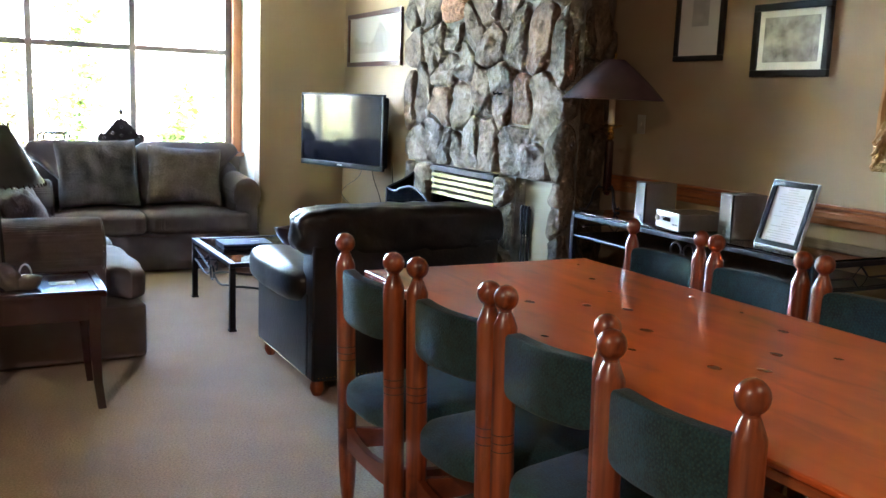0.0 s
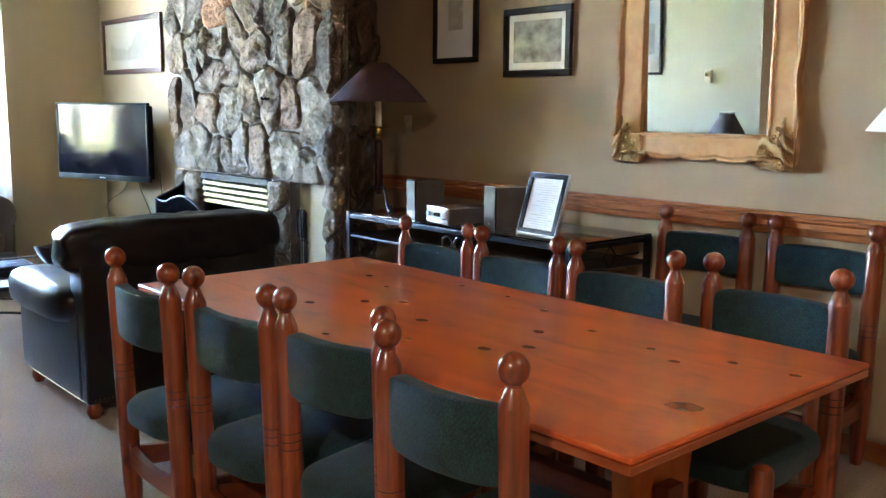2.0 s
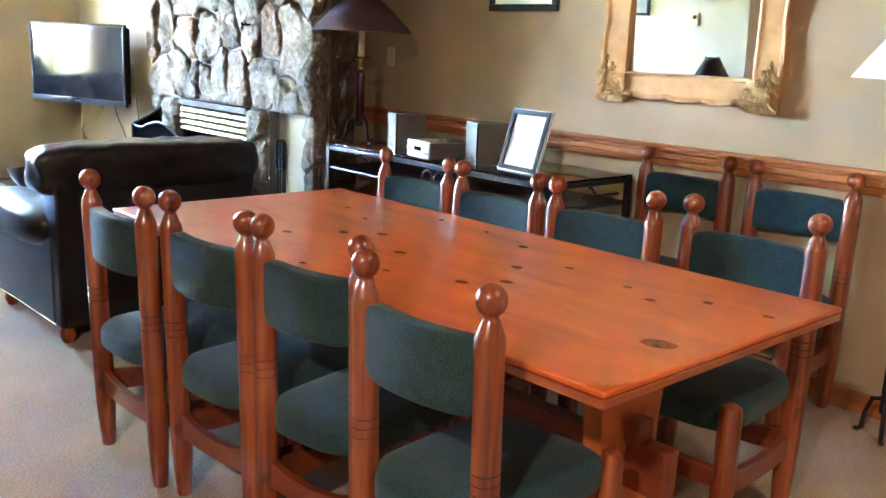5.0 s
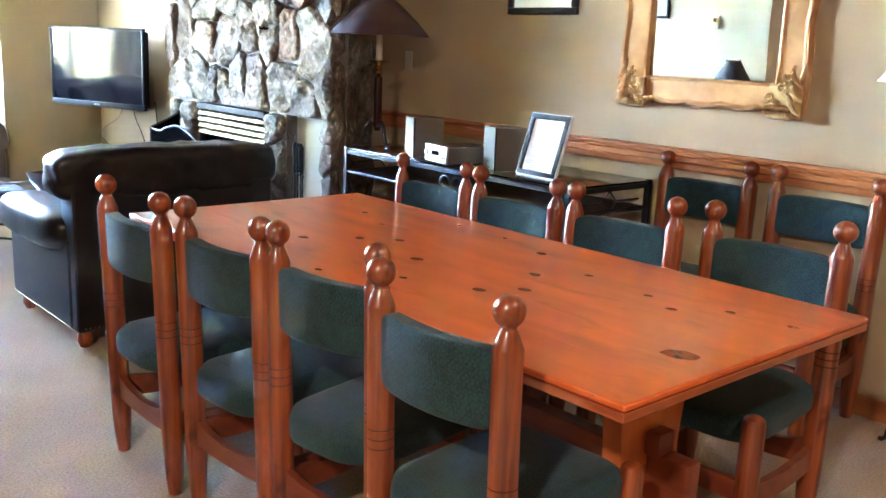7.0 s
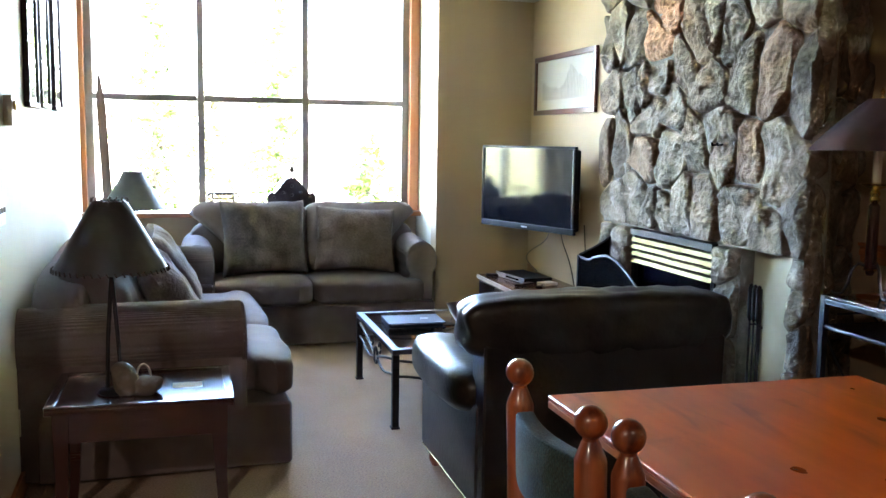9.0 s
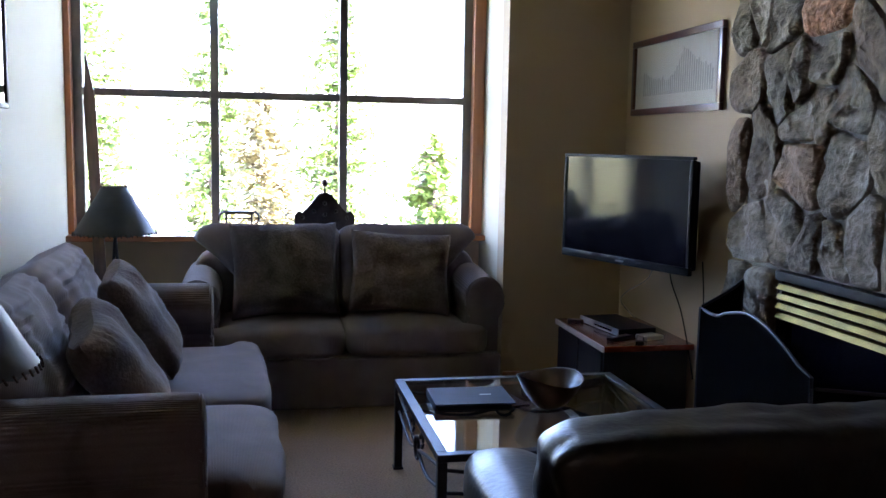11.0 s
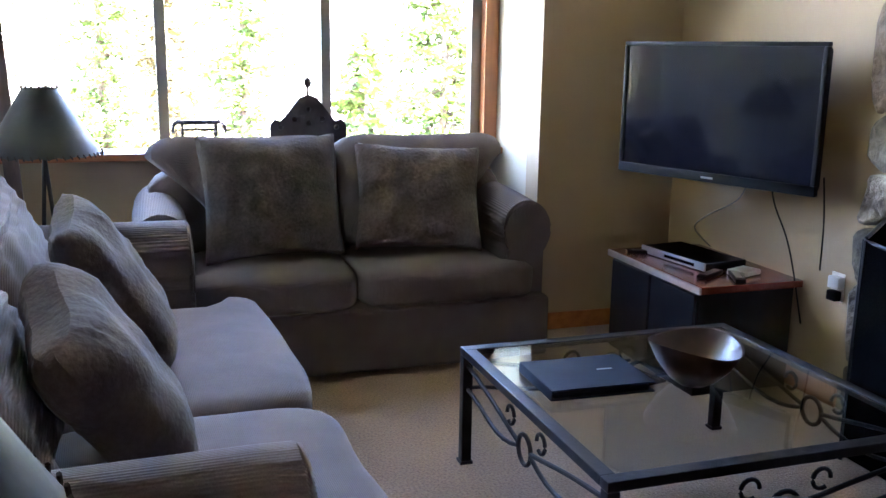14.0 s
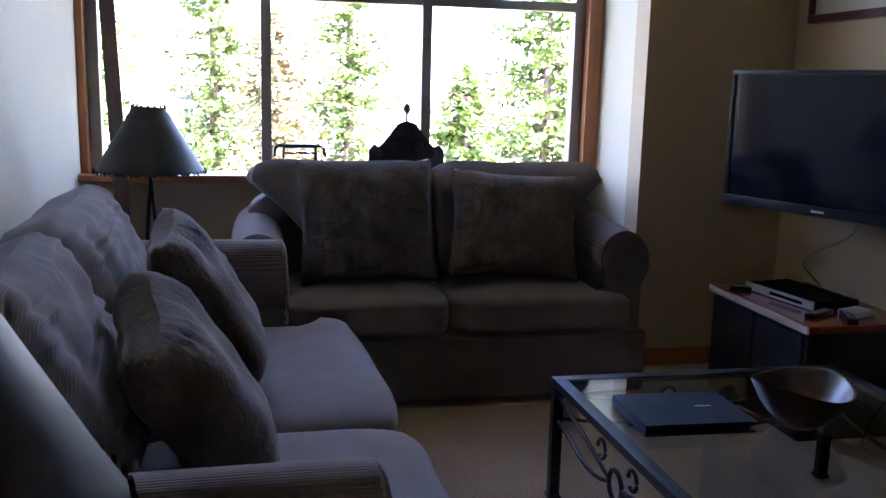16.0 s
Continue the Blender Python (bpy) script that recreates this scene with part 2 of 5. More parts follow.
CARVED = mat("dark carved oak", (0.016, 0.012, 0.012), (0.03, 0.022, 0.02), 0.4, scale=20, bump=0.5, bscale=40)
SOOT = mat("black firebox", (0.006, 0.006, 0.006), (0.012, 0.011, 0.010), 0.8, scale=10)
MORTAR = mat("grey mortar", (0.17, 0.155, 0.135), (0.25, 0.23, 0.20), 0.95, scale=12, bump=0.8, bscale=60, dist=0.01)


def streaked(m, scale, stretch, low, high, dark):
    """Adds sparse darker smudges of resin that run along the grain."""
    N, L = m.node_tree.nodes, m.node_tree.links
    p = N["Principled BSDF"]
    col = p.inputs["Base Color"].links[0].from_socket
    tc = N.new("ShaderNodeTexCoord")
    mp = N.new("ShaderNodeMapping")
    mp.inputs["Scale"].default_value = stretch
    noi = N.new("ShaderNodeTexNoise")
    noi.inputs["Scale"].default_value = scale
    noi.inputs["Detail"].default_value = 5
    noi.inputs["Distortion"].default_value = 0.6
    ramp = N.new("ShaderNodeValToRGB")
    ramp.color_ramp.elements[0].position, ramp.color_ramp.elements[1].position = low, high
    ramp.color_ramp.elements[0].color, ramp.color_ramp.elements[1].color = (1, 1, 1, 1), (*dark, 1)
    mix = N.new("ShaderNodeMix")
    mix.data_type, mix.blend_type = "RGBA", "MULTIPLY"
    mix.inputs["Factor"].default_value = 1.0
    L.new(tc.outputs["Object"], mp.inputs["Vector"])
    L.new(mp.outputs[0], noi.inputs["Vector"])
    L.new(noi.outputs["Fac"], ramp.inputs[0])
    L.new(col, mix.inputs[6])
    L.new(ramp.outputs[0], mix.inputs[7])
    L.new(mix.outputs[2], p.inputs["Base Color"])


streaked(PINE, 3.2, (3.0, 0.9, 3.0), 0.56, 0.72, (0.62, 0.45, 0.40))
streaked(POST, 9.0, (2.0, 2.0, 0.7), 0.60, 0.72, (0.40, 0.30, 0.28))


def stone_mat():
    m = mat("river stone", (0.125, 0.108, 0.090), (0.29, 0.26, 0.222), 0.88, scale=6, bump=0.9, bscale=30, dist=0.03, fine=0.24, rnd=0.30, detail=9)
    N, L = m.node_tree.nodes, m.node_tree.links
    p = N["Principled BSDF"]
    col = p.inputs["Base Color"].links[0].from_socket
    oi = N.new("ShaderNodeObjectInfo")
    wn_ = N.new("ShaderNodeTexWhiteNoise")
    wn_.noise_dimensions = "1D"
    L.new(oi.outputs["Random"], wn_.inputs["W"])
    ramp = N.new("ShaderNodeValToRGB")
    e = ramp.color_ramp.elements
    e[0].position, e[0].color = 0.0, (0.95, 0.92, 0.88, 1)
    e[1].position, e[1].color = 1.0, (1.0, 0.74, 0.56, 1)
    mid = ramp.color_ramp.elements.new(0.55)
    mid.color = (1.0, 0.97, 0.90, 1)
    L.new(wn_.outputs["Value"], ramp.inputs[0])
    mix = N.new("ShaderNodeMix")
    mix.data_type, mix.blend_type = "RGBA", "MULTIPLY"
    mix.inputs["Factor"].default_value = 0.9
    L.new(col, mix.inputs[6])
    L.new(ramp.outputs[0], mix.inputs[7])
    L.new(mix.outputs[2], p.inputs["Base Color"])
    return m


STONE = stone_mat()


# reddish stone, its orange deepened by a warm spot's glow put into the colour
def orange_stone_mat():
    return mat("orange stone with lamp glow in colour", (0.30, 0.15, 0.08), (0.50, 0.28, 0.17), 0.82, scale=6, bump=1.0, bscale=38, dist=0.03, fine=0.35, rnd=0.15, detail=9)


ORANGE_STONE = orange_stone_mat()


def glass_mat(name, tint=(1, 1, 1), rough=0.0):
    m = bpy.data.materials.new(name)
    m.use_nodes = True
    p = m.node_tree.nodes["Principled BSDF"]
    p.inputs["Transmission Weight"].default_value = 1
    p.inputs["Roughness"].default_value = rough
    p.inputs["IOR"].default_value = 1.45
    p.inputs["Base Color"].default_value = (*tint, 1)
    return m


GLASS = glass_mat("clear glass")
TINTED = glass_mat("greenish table glass", (0.82, 0.88, 0.86))
MIRROR = mat("mirror glass", (0.90, 0.93, 0.90), None, 0.01, metal=1.0)

# ---- mesh helpers ----


def origin_of(ob):
    v = Vector((0, 0, 0))
    while ob:
        v += ob.location
        ob = ob.parent
    return v


def smooth(me, on=True):
    me.polygons.foreach_set("use_smooth", [on] * len(me.polygons))


def part(name, bm, material, parent=None, label="", flat=False, sharp=35):
    """Links a bmesh, in the coordinates of the room, as one mesh under a thing."""
    if parent is not None:
        bmesh.ops.translate(bm, verts=bm.verts, vec=-origin_of(parent))
    bmesh.ops.recalc_face_normals(bm, faces=bm.faces)
    me = bpy.data.meshes.new(name)
    bm.to_mesh(me)
    bm.free()
    me.materials.append(material)
    if not flat:
        smooth(me)
        me.set_sharp_from_angle(angle=radians(sharp))
    ob = new(name, me)
    ob.parent = parent
    if label:
        ob["label"] = label
    return ob


def thing(name, loc, label, category, group=""):
    return tagged(place(new(name), loc), label, category, group)


def place(ob, loc):
    ob.location = loc
    return ob


def box(bm, x0, x1, y0, y1, z0, z1, bevel=0.0, seg=2):
    r = bmesh.ops.create_cube(bm, size=1)
    vs = r["verts"]
    for v in vs:
        v.co = Vector((x0 + (v.co.x + 0.5) * (x1 - x0), y0 + (v.co.y + 0.5) * (y1 - y0), z0 + (v.co.z + 0.5) * (z1 - z0)))
    if bevel:
        es = list({e for v in vs for e in v.link_edges})
        bmesh.ops.bevel(bm, geom=es, offset=bevel, segments=seg, affect="EDGES", profile=0.6)
    return vs


def lathe(bm, prof, c=(0, 0, 0), seg=20, sx=1.0, sy=1.0, caps=True):
    rings = []
    for r, z in prof:
        rings.append([bm.verts.new((c[0] + sx * r * math.cos(2 * math.pi * i / seg), c[1] + sy * r * math.sin(2 * math.pi * i / seg), c[2] + z)) for i in range(seg)])
    for a, b in zip(rings, rings[1:]):
        for i in range(seg):
            bm.faces.new((a[i], a[(i + 1) % seg], b[(i + 1) % seg], b[i]))
    if caps:
        if prof[0][0] > 1e-5:
            bm.faces.new(rings[0][::-1])
        if prof[-1][0] > 1e-5:
            bm.faces.new(rings[-1])
    bmesh.ops.remove_doubles(bm, verts=[v for ring in (rings[0], rings[-1]) for v in ring], dist=1e-5)


def tube(bm, pts, r, seg=8, flat=1.0, closed=False):
    pts = [Vector(p) for p in pts]
    rings = []
    n = len(pts)
    up = Vector((0, 0, 1))
    for i, p in enumerate(pts):
        a = pts[i - 1] if (i or closed) else p
        b = pts[(i + 1) % n] if (i < n - 1 or closed) else p
        d = (b - a).normalized()
        s = d.cross(up)
        if s.length < 0.05:
            s = d.cross(Vector((1, 0, 0)))
        s.normalize()
        u = s.cross(d)
        rr = r[i] if isinstance(r, (list, tuple)) else r
        rings.append([bm.verts.new(p + rr * (math.cos(2 * math.pi * k / seg) * s + flat * math.sin(2 * math.pi * k / seg) * u)) for k in range(seg)])
    pairs = list(zip(rings, rings[1:])) + ([(rings[-1], rings[0])] if closed else [])
    for a, b in pairs:
        for k in range(seg):
            bm.faces.new((a[k], a[(k + 1) % seg], b[(k + 1) % seg], b[k]))
    if not closed:
        bm.faces.new(rings[0][::-1])
        bm.faces.new(rings[-1])


def arc(c, r, a0, a1, n, plane="xz", ry=None):
    out = []
    for i in range(n + 1):
        a = radians(a0 + (a1 - a0) * i / n)
        u, v = r * math.cos(a), (ry or r) * math.sin(a)
        out.append({"xz": (c[0] + u, c[1], c[2] + v), "yz": (c[0], c[1] + u, c[2] + v), "xy": (c[0] + u, c[1] + v, c[2])}[plane])
    return out


def blob(bm, c, half, p=5.0, n=10, noise_amp=0.0, noise_scale=4.0, crown=0.0, seed=0.0):
    """A rounded cushion-like box. crown: how far its top swells."""
    cache = {}

    def vert(x, y, z):
        key = (round(x, 4), round(y, 4), round(z, 4))
        if key not in cache:
            k = (abs(x) ** p + abs(y) ** p + abs(z) ** p) ** (1 / p)
            q = Vector((x / k * half[0], y / k * half[1], z / k * half[2]))
            if crown:
                q.z += crown * max(0, 1 - (q.x / half[0]) ** 2) * max(0, 1 - (q.y / half[1]) ** 2) * (1 if z > 0 else -0.2)
            if noise_amp:
                q += q.normalized() * noise_amp * noise.noise(q * noise_scale + Vector((seed, seed * 2, 0)))
            cache[key] = bm.verts.new(Vector(c) + q)
        return cache[key]

    g = [-1 + 2 * i / n for i in range(n + 1)]
    for i in range(n):
        for j in range(n):
            a, b, c2, d = g[i], g[i + 1], g[j], g[j + 1]
            for s in (-1, 1):
                bm.faces.new((vert(a, c2, s), vert(b, c2, s), vert(b, d, s), vert(a, d, s)))
                bm.faces.new((vert(a, s, c2), vert(b, s, c2), vert(b, s, d), vert(a, s, d)))
                bm.faces.new((vert(s, a, c2), vert(s, b, c2), vert(s, b, d), vert(s, a, d)))


def pillow(bm, m, w, h, t, n=22, wrinkle=0.012, seed=0.0, soft=0.42, sag=0.0, rounded=0.0, pleat=0.0):
    """A stuffed square cushion in the plane xy of the matrix m."""
    for side in (1, -1):
        vs = {}
        for i in range(n + 1):
            for j in range(n + 1):
                u, v = -1 + 2 * i / n, -1 + 2 * j / n
                pin = 1 - 0.07 * (1 - u * u) if abs(v) > 0.99 else 1
                x = u * w / 2 * (1 - 0.09 * (1 - v * v))
                y = v * h / 2 * (1 - 0.09 * (1 - u * u)) * pin
                x *= 1 - rounded * abs(v) ** 6
                y *= 1 - rounded * abs(u) ** 6
                z = side * t / 2 * (max(0, (1 - u ** 4) * (1 - v ** 4))) ** soft
                e = (1 - u ** 4) * (1 - v ** 4)
                z += e ** 0.3 * wrinkle * noise.noise(Vector((x * 9 + seed, y * 7, side * 3)))
                z += e ** 0.3 * pleat * side * math.sin(v * 34 + 5 * noise.noise(Vector((u * 1.5, v * 2, seed)))) * max(0, noise.noise(Vector((u * 2, v * 3, seed + 9))) + 0.45)
                rim = math.exp(-((1 - max(abs(u), abs(v))) * 6) ** 2)
                z += wrinkle * 0.35 * side * math.exp(-((1 - max(abs(u), abs(v))) * 4 - 0.6) ** 2) * noise.noise(Vector(((u if abs(v) > abs(u) else v) * 11 + seed, seed, 0))) * (1 - rim)
                y -= sag * (1 - v) * 0.5 * abs(z)
                vs[i, j] = bm.verts.new(m @ Vector((x, y, z)))
        for i in range(n):
            for j in range(n):
                bm.faces.new((vs[i, j], vs[i + 1, j], vs[i + 1, j + 1], vs[i, j + 1]))
    bmesh.ops.remove_doubles(bm, verts=bm.verts, dist=0.0008)


def slab(bm, pts, axis, d0, d1):
    """A polygon in the plane across an axis, made thick from d0 to d1."""
    def p3(u, v, d):
        return {"x": (d, u, v), "y": (u, d, v), "z": (u, v, d)}[axis]
    lo = [bm.verts.new(p3(u, v, d0)) for u, v in pts]
    hi = [bm.verts.new(p3(u, v, d1)) for u, v in pts]
    bm.faces.new(lo[::-1])
    bm.faces.new(hi)
    for i in range(len(pts)):
        j = (i + 1) % len(pts)
        bm.faces.new((lo[i], lo[j], hi[j], hi[i]))


def simple(name, material, boxes, parent=None, label="", bevel=0.0):
    bm = bmesh.new()
    for b in boxes:
        box(bm, *b, bevel=bevel)
    ob = part(name, bm, material, parent, label)
    for p_ in ob.data.polygons:
        p_.use_smooth = p_.use_smooth and p_.area < 0.01
    return ob


def structure(ob, label="", category=""):
    return tagged(ob, label, category, kind="structure")


# ---- the room ----
XL, XR, XM = -1.775, 1.64, 2.33      # living room's walls, dining room's mirror wall
YW, YJ, YC = 7.45, 6.78, 3.33       # window, the wall beside the bay, the corner where the living room's left wall starts
HT = 2.95


def left_wall(y):
    """The long left wall, which is a little out of square."""
    return -1.67 - 0.0252 * (y - YC)


structure(simple("floor", CARPET, [(-4.6, 2.6, -4.6, 7.7, -0.12, 0)]), "beige looped wall-to-wall carpet", "floor")
structure(simple("ceiling", CEIL, [(-4.6, 2.6, -4.6, 7.7, HT, HT + 0.15)]), "off-white painted ceiling", "ceiling")
# the run behind the chimney and the second box are unseen, added against light leaks
structure(simple("wall_mirror", WALL, [(XM, XM + 0.15, -4.6, 5.6, 0, HT), (XR + 0.15, XM, 5.45, 5.6, 0, HT)]), "tan painted dining room wall with a chair rail", "wall")
structure(simple("wall_television", WALL, [(XR, XR + 0.15, 5.30, YJ + 0.15, 0, HT)]), "tan painted wall behind the television", "wall")
structure(simple("wall_beside_bay", WALL, [(0.87, XR, YJ, YJ + 0.15, 0, HT)]), "tan painted wall beside the window bay", "wall")
structure(simple("wall_bay_return", WALL_PALE, [(0.87, 1.02, YJ + 0.15, YW + 0.1, 0, HT)]), "pale painted return of the window bay", "wall")
bm = bmesh.new()
slab(bm, [(left_wall(YC), YC), (left_wall(YW + 0.1), YW + 0.1), (XL - 0.15, YW + 0.1), (XL - 0.15, YC)], "z", 0, HT)
structure(part("wall_long", bm, WALL_PALE), "pale green-grey painted living room wall", "wall")
structure(simple("wall_hall_end", WALL, [(-4.6, XL - 0.15, YC, YC + 0.15, 0, HT)]), "tan painted wall at the hall", "wall")
# unseen walls, added to close the room and keep outside light out
structure(simple("wall_hall_side", WALL, [(-4.75, -4.6, -4.6, YC + 0.15, 0, HT)]), "tan painted wall", "wall")
structure(simple("wall_back", WALL, [(-4.75, -1.72, -4.75, -4.6, 0, HT), (-1.72, 2.48, -4.75, -4.6, 0, HT)]), "tan painted wall", "wall")
structure(simple("wall_bay", WALL, [(XL, 0.87, YW - 0.02, YW + 0.18, 0, 0.86), (XL, 0.87, YW - 0.02, YW + 0.18, 2.72, HT)]), "tan painted wall under and over the window", "wall")
structure(simple("soffit", CEIL, [(1.16, XR, 6.50, YJ, 2.57, HT)], bevel=0.004), "off-white boxed soffit in the corner", "soffit")

# window: frame, mullions, transoms, panes, casings and sill
win = thing("window_1", (-0.46, YW, 0.86), "large bronze-framed picture window of six panes", "window")
win["kind"] = "structure"
xs = [-1.71, -0.885, -0.065, 0.765]
for i, x in enumerate(xs):
    w = 0.026 if 0 < i < 3 else 0.03
    simple("mullion", FRAME_GLARE, [(x - w, x + w, YW - 0.03, YW + 0.05, 0.88, 2.72)], win, bevel=0.004)
for z in (0.875, 1.785, 2.69):
    for a, b in zip(xs, xs[1:]):
        simple("transom", FRAME_GLARE, [(a + 0.028, b - 0.028, YW - 0.028, YW + 0.048, z - 0.024, z + 0.024)], win, bevel=0.004)
for a, b in zip(xs, xs[1:]):
    for z0, z1 in ((0.9, 1.76), (1.81, 2.665)):
        ob = simple("pane", GLASS, [(a + 0.025, b - 0.025, YW + 0.006, YW + 0.012, z0, z1)], win)
        ob.visible_shadow = False
simple("casing", TRIM_Z, [(0.79, 0.868, YW - 0.10, YW - 0.022, 0.90, HT)], win, "varnished fir casing", 0.006)
simple("casing", TRIM_Z, [(XL + 0.002, -1.735, YW - 0.10, YW - 0.022, 0.90, HT)], win, "varnished fir casing", 0.006)
simple("window_sill", TRIM_X, [(XL + 0.002, 0.868, YW - 0.20, YW - 0.022, 0.862, 0.898)], win, "varnished fir window sill", 0.006)

# chair rail and baseboards
bm = bmesh.new()
prof = [(0, 0), (0.018, 0.0), (0.024, 0.010), (0.024, 0.030), (0.034, 0.038), (0.034, 0.060), (0.026, 0.066), (0.030, 0.078), (0.044, 0.086), (0.044, 0.100), (0, 0.100)]
slab(bm, [(XM - 0.001 - a, 0.907 + b) for a, b in prof], "y", -4.5, 3.80)
ob = structure(part("chair_rail", bm, TRIM, None), "moulded varnished fir chair rail", "chair rail")
for nm, b in (("baseboard", (XM - 0.016, XM - 0.001, -4.5, 3.80, 0.001, 0.09)), ("baseboard", (0.88, XR - 0.016, YJ - 0.016, YJ - 0.001, 0.001, 0.09)),
              ("baseboard", (XR - 0.016, XR - 0.001, 5.46, YJ - 0.017, 0.001, 0.09)),
              ("baseboard", (XL, 0.86, YW - 0.036, YW - 0.021, 0.001, 0.09))):
    structure(simple(nm, TRIM, [b], bevel=0.004), "varnished fir baseboard", "baseboard")

bm = bmesh.new()
slab(bm, [(left_wall(YC) + 0.001, YC), (left_wall(YW) + 0.001, YW - 0.04), (left_wall(YW) + 0.016, YW - 0.04), (left_wall(YC) + 0.016, YC)], "z", 0.001, 0.09)
structure(part("baseboard", bm, TRIM), "varnished fir baseboard", "baseboard")

# ---- fireplace ----
fire = thing("fireplace", (1.64, 4.4, 0), "river stone fireplace with brass louvres and a log niche", "fireplace")
FX = 1.645
# stone-backed core round the firebox and the niche
for y0, y1, z0, z1 in ((3.36, 5.44, 0.98, HT), (4.99, 5.44, 0, 0.979), (3.85, 4.06, 0, 0.979), (3.36, 3.455, 0, 0.979)):
    simple("core", MORTAR, [(FX, FX + 0.10, y0, y1, z0, z1)], fire, "grey mortar")
bm = bmesh.new()
slab(bm, [(FX + 0.002, 3.365), (FX + 0.015, 3.375), (2.33, 3.915), (2.33, 4.0), (FX + 0.1, 3.47)], "z", 0, HT)
part("core", bm, MORTAR, fire, "grey mortar")
bm = bmesh.new()
box(bm, FX + 0.1, FX + 0.5, 4.06, 4.99, 0.0, 0.04)
box(bm, FX + 0.5, FX + 0.52, 4.06, 4.99, 0.0, 0.98)
box(bm, FX + 0.1, FX + 0.5, 4.04, 4.06, 0.0, 0.98)
box(bm, FX + 0.1, FX + 0.5, 4.99, 5.01, 0.0, 0.98)
box(bm, FX + 0.1, FX + 0.5, 4.06, 4.99, 0.98, 1.0)
part("firebox", bm, SOOT, fire, "black firebox")
bm = bmesh.new()
slab(bm, [(FX + 0.1, 3.458), (FX + 0.1, 3.85), (FX + 0.15, 3.85), (FX + 0.15, 3.498)], "z", 0.0, 0.02)
slab(bm, [(FX + 0.1, 3.458), (FX + 0.1, 3.85), (FX + 0.15, 3.85), (FX + 0.15, 3.498)], "z", 0.975, 0.99)
slab(bm, [(FX + 0.1, 3.458), (FX + 0.15, 3.498), (FX + 0.15, 3.484), (FX + 0.1, 3.446)], "z", 0.02, 0.975)
box(bm, FX + 0.075, FX + 0.099, 3.462, 3.848, 0.02, 0.975)
box(bm, FX + 0.1, FX + 0.15, 3.85, 3.865, 0.0, 0.98)
part("niche", bm, CREAM, fire, "cream plastered log niche")
simple("trim", BLACK, [(FX - 0.03, FX + 0.06, 4.07, 4.98, 0.935, 0.975)], fire, "black steel hood", 0.004)
for k in range(-1, 3):
    bm = bmesh.new()
    z = 0.812 + 0.042 * k
    slab(bm, [(FX - 0.028, z), (FX - 0.014, z + 0.022), (FX + 0.012, z + 0.027), (FX + 0.012, z + 0.021), (FX - 0.010, z + 0.017), (FX - 0.022, z - 0.002)], "y", 4.08, 4.97)
    part("louvre", bm, LOUVRE, fire, "dulled brass louvre")
simple("glass_door", SCREEN, [(FX + 0.02, FX + 0.03, 4.10, 4.95, 0.12, 0.765)], fire, "black fireplace glass")
simple("surround", BLACK, [(FX - 0.01, FX + 0.04, 4.065, 4.10, 0.0, 0.93), (FX - 0.01, FX + 0.04, 4.95, 4.985, 0.0, 0.93), (FX - 0.01, FX + 0.04, 4.10, 4.95, 0.0, 0.12)], fire, "black steel surround", 0.003)
bm = bmesh.new()
tube(bm, [(FX - 0.05, 4.04, 1.49), (FX - 0.075, 4.04, 1.485), (FX - 0.08, 4.04, 1.50)], 0.006)
tube(bm, [(FX - 0.05, 3.99, 1.49), (FX - 0.075, 3.99, 1.485), (FX - 0.08, 3.99, 1.50)], 0.006)
tube(bm, [(FX - 0.05, 4.04, 1.49), (FX - 0.05, 3.99, 1.49)], 0.005)
part("hook", bm, IRON, fire, "small iron hook")


def clip(poly, px, py, nx, ny):
    out = []
    for i in range(len(poly)):
        a, b = poly[i], poly[(i + 1) % len(poly)]
        da, db = (a[0] - px) * nx + (a[1] - py) * ny, (b[0] - px) * nx + (b[1] - py) * ny
        if da <= 0:
            out.append(a)
        if da * db < 0:
            k = da / (da - db)
            out.append((a[0] + k * (b[0] - a[0]), a[1] + k * (b[1] - a[1])))
    return out


def cells(u0, u1, v0, v1, size, rng, tall=1.35):
    """Uneven convex cells that fill a rectangle, taller than wide."""
    nu, nv = max(1, round((u1 - u0) / size)), max(1, round((v1 - v0) / (size * tall)))
    seeds = []
    for j in range(nv):
        for i in range(nu):
            seeds.append(((i + 0.5 + (0.25 if j % 2 else -0.25) * (nu > 1) + rng.uniform(-0.36, 0.36)) / nu, (j + 0.5 + rng.uniform(-0.40, 0.40)) / nv))
            if rng.random() < 0.28 and nu > 1:
                seeds.append(((i + rng.random()) / nu, (j + rng.random()) / nv))
    seeds = [(u0 + a * (u1 - u0), v0 + b * (v1 - v0)) for a, b in seeds]
    for s in seeds:
        poly = [(u0, v0), (u1, v0), (u1, v1), (u0, v1)]
        for q in seeds:
            if q is not s and poly:
                poly = clip(poly, (s[0] + q[0]) / 2, (s[1] + q[1]) / 2, (q[0] - s[0]), (q[1] - s[1]) / tall ** 1.2)
        if len(poly) > 2:
            yield poly


def round_off(poly, times=2):
    for _ in range(times):
        out = []
        for i in range(len(poly)):
            a, b = poly[i], poly[(i + 1) % len(poly)]
            out += [(0.84 * a[0] + 0.16 * b[0], 0.84 * a[1] + 0.16 * b[1]), (0.16 * a[0] + 0.84 * b[0], 0.16 * a[1] + 0.84 * b[1])]
        poly = out
    return poly


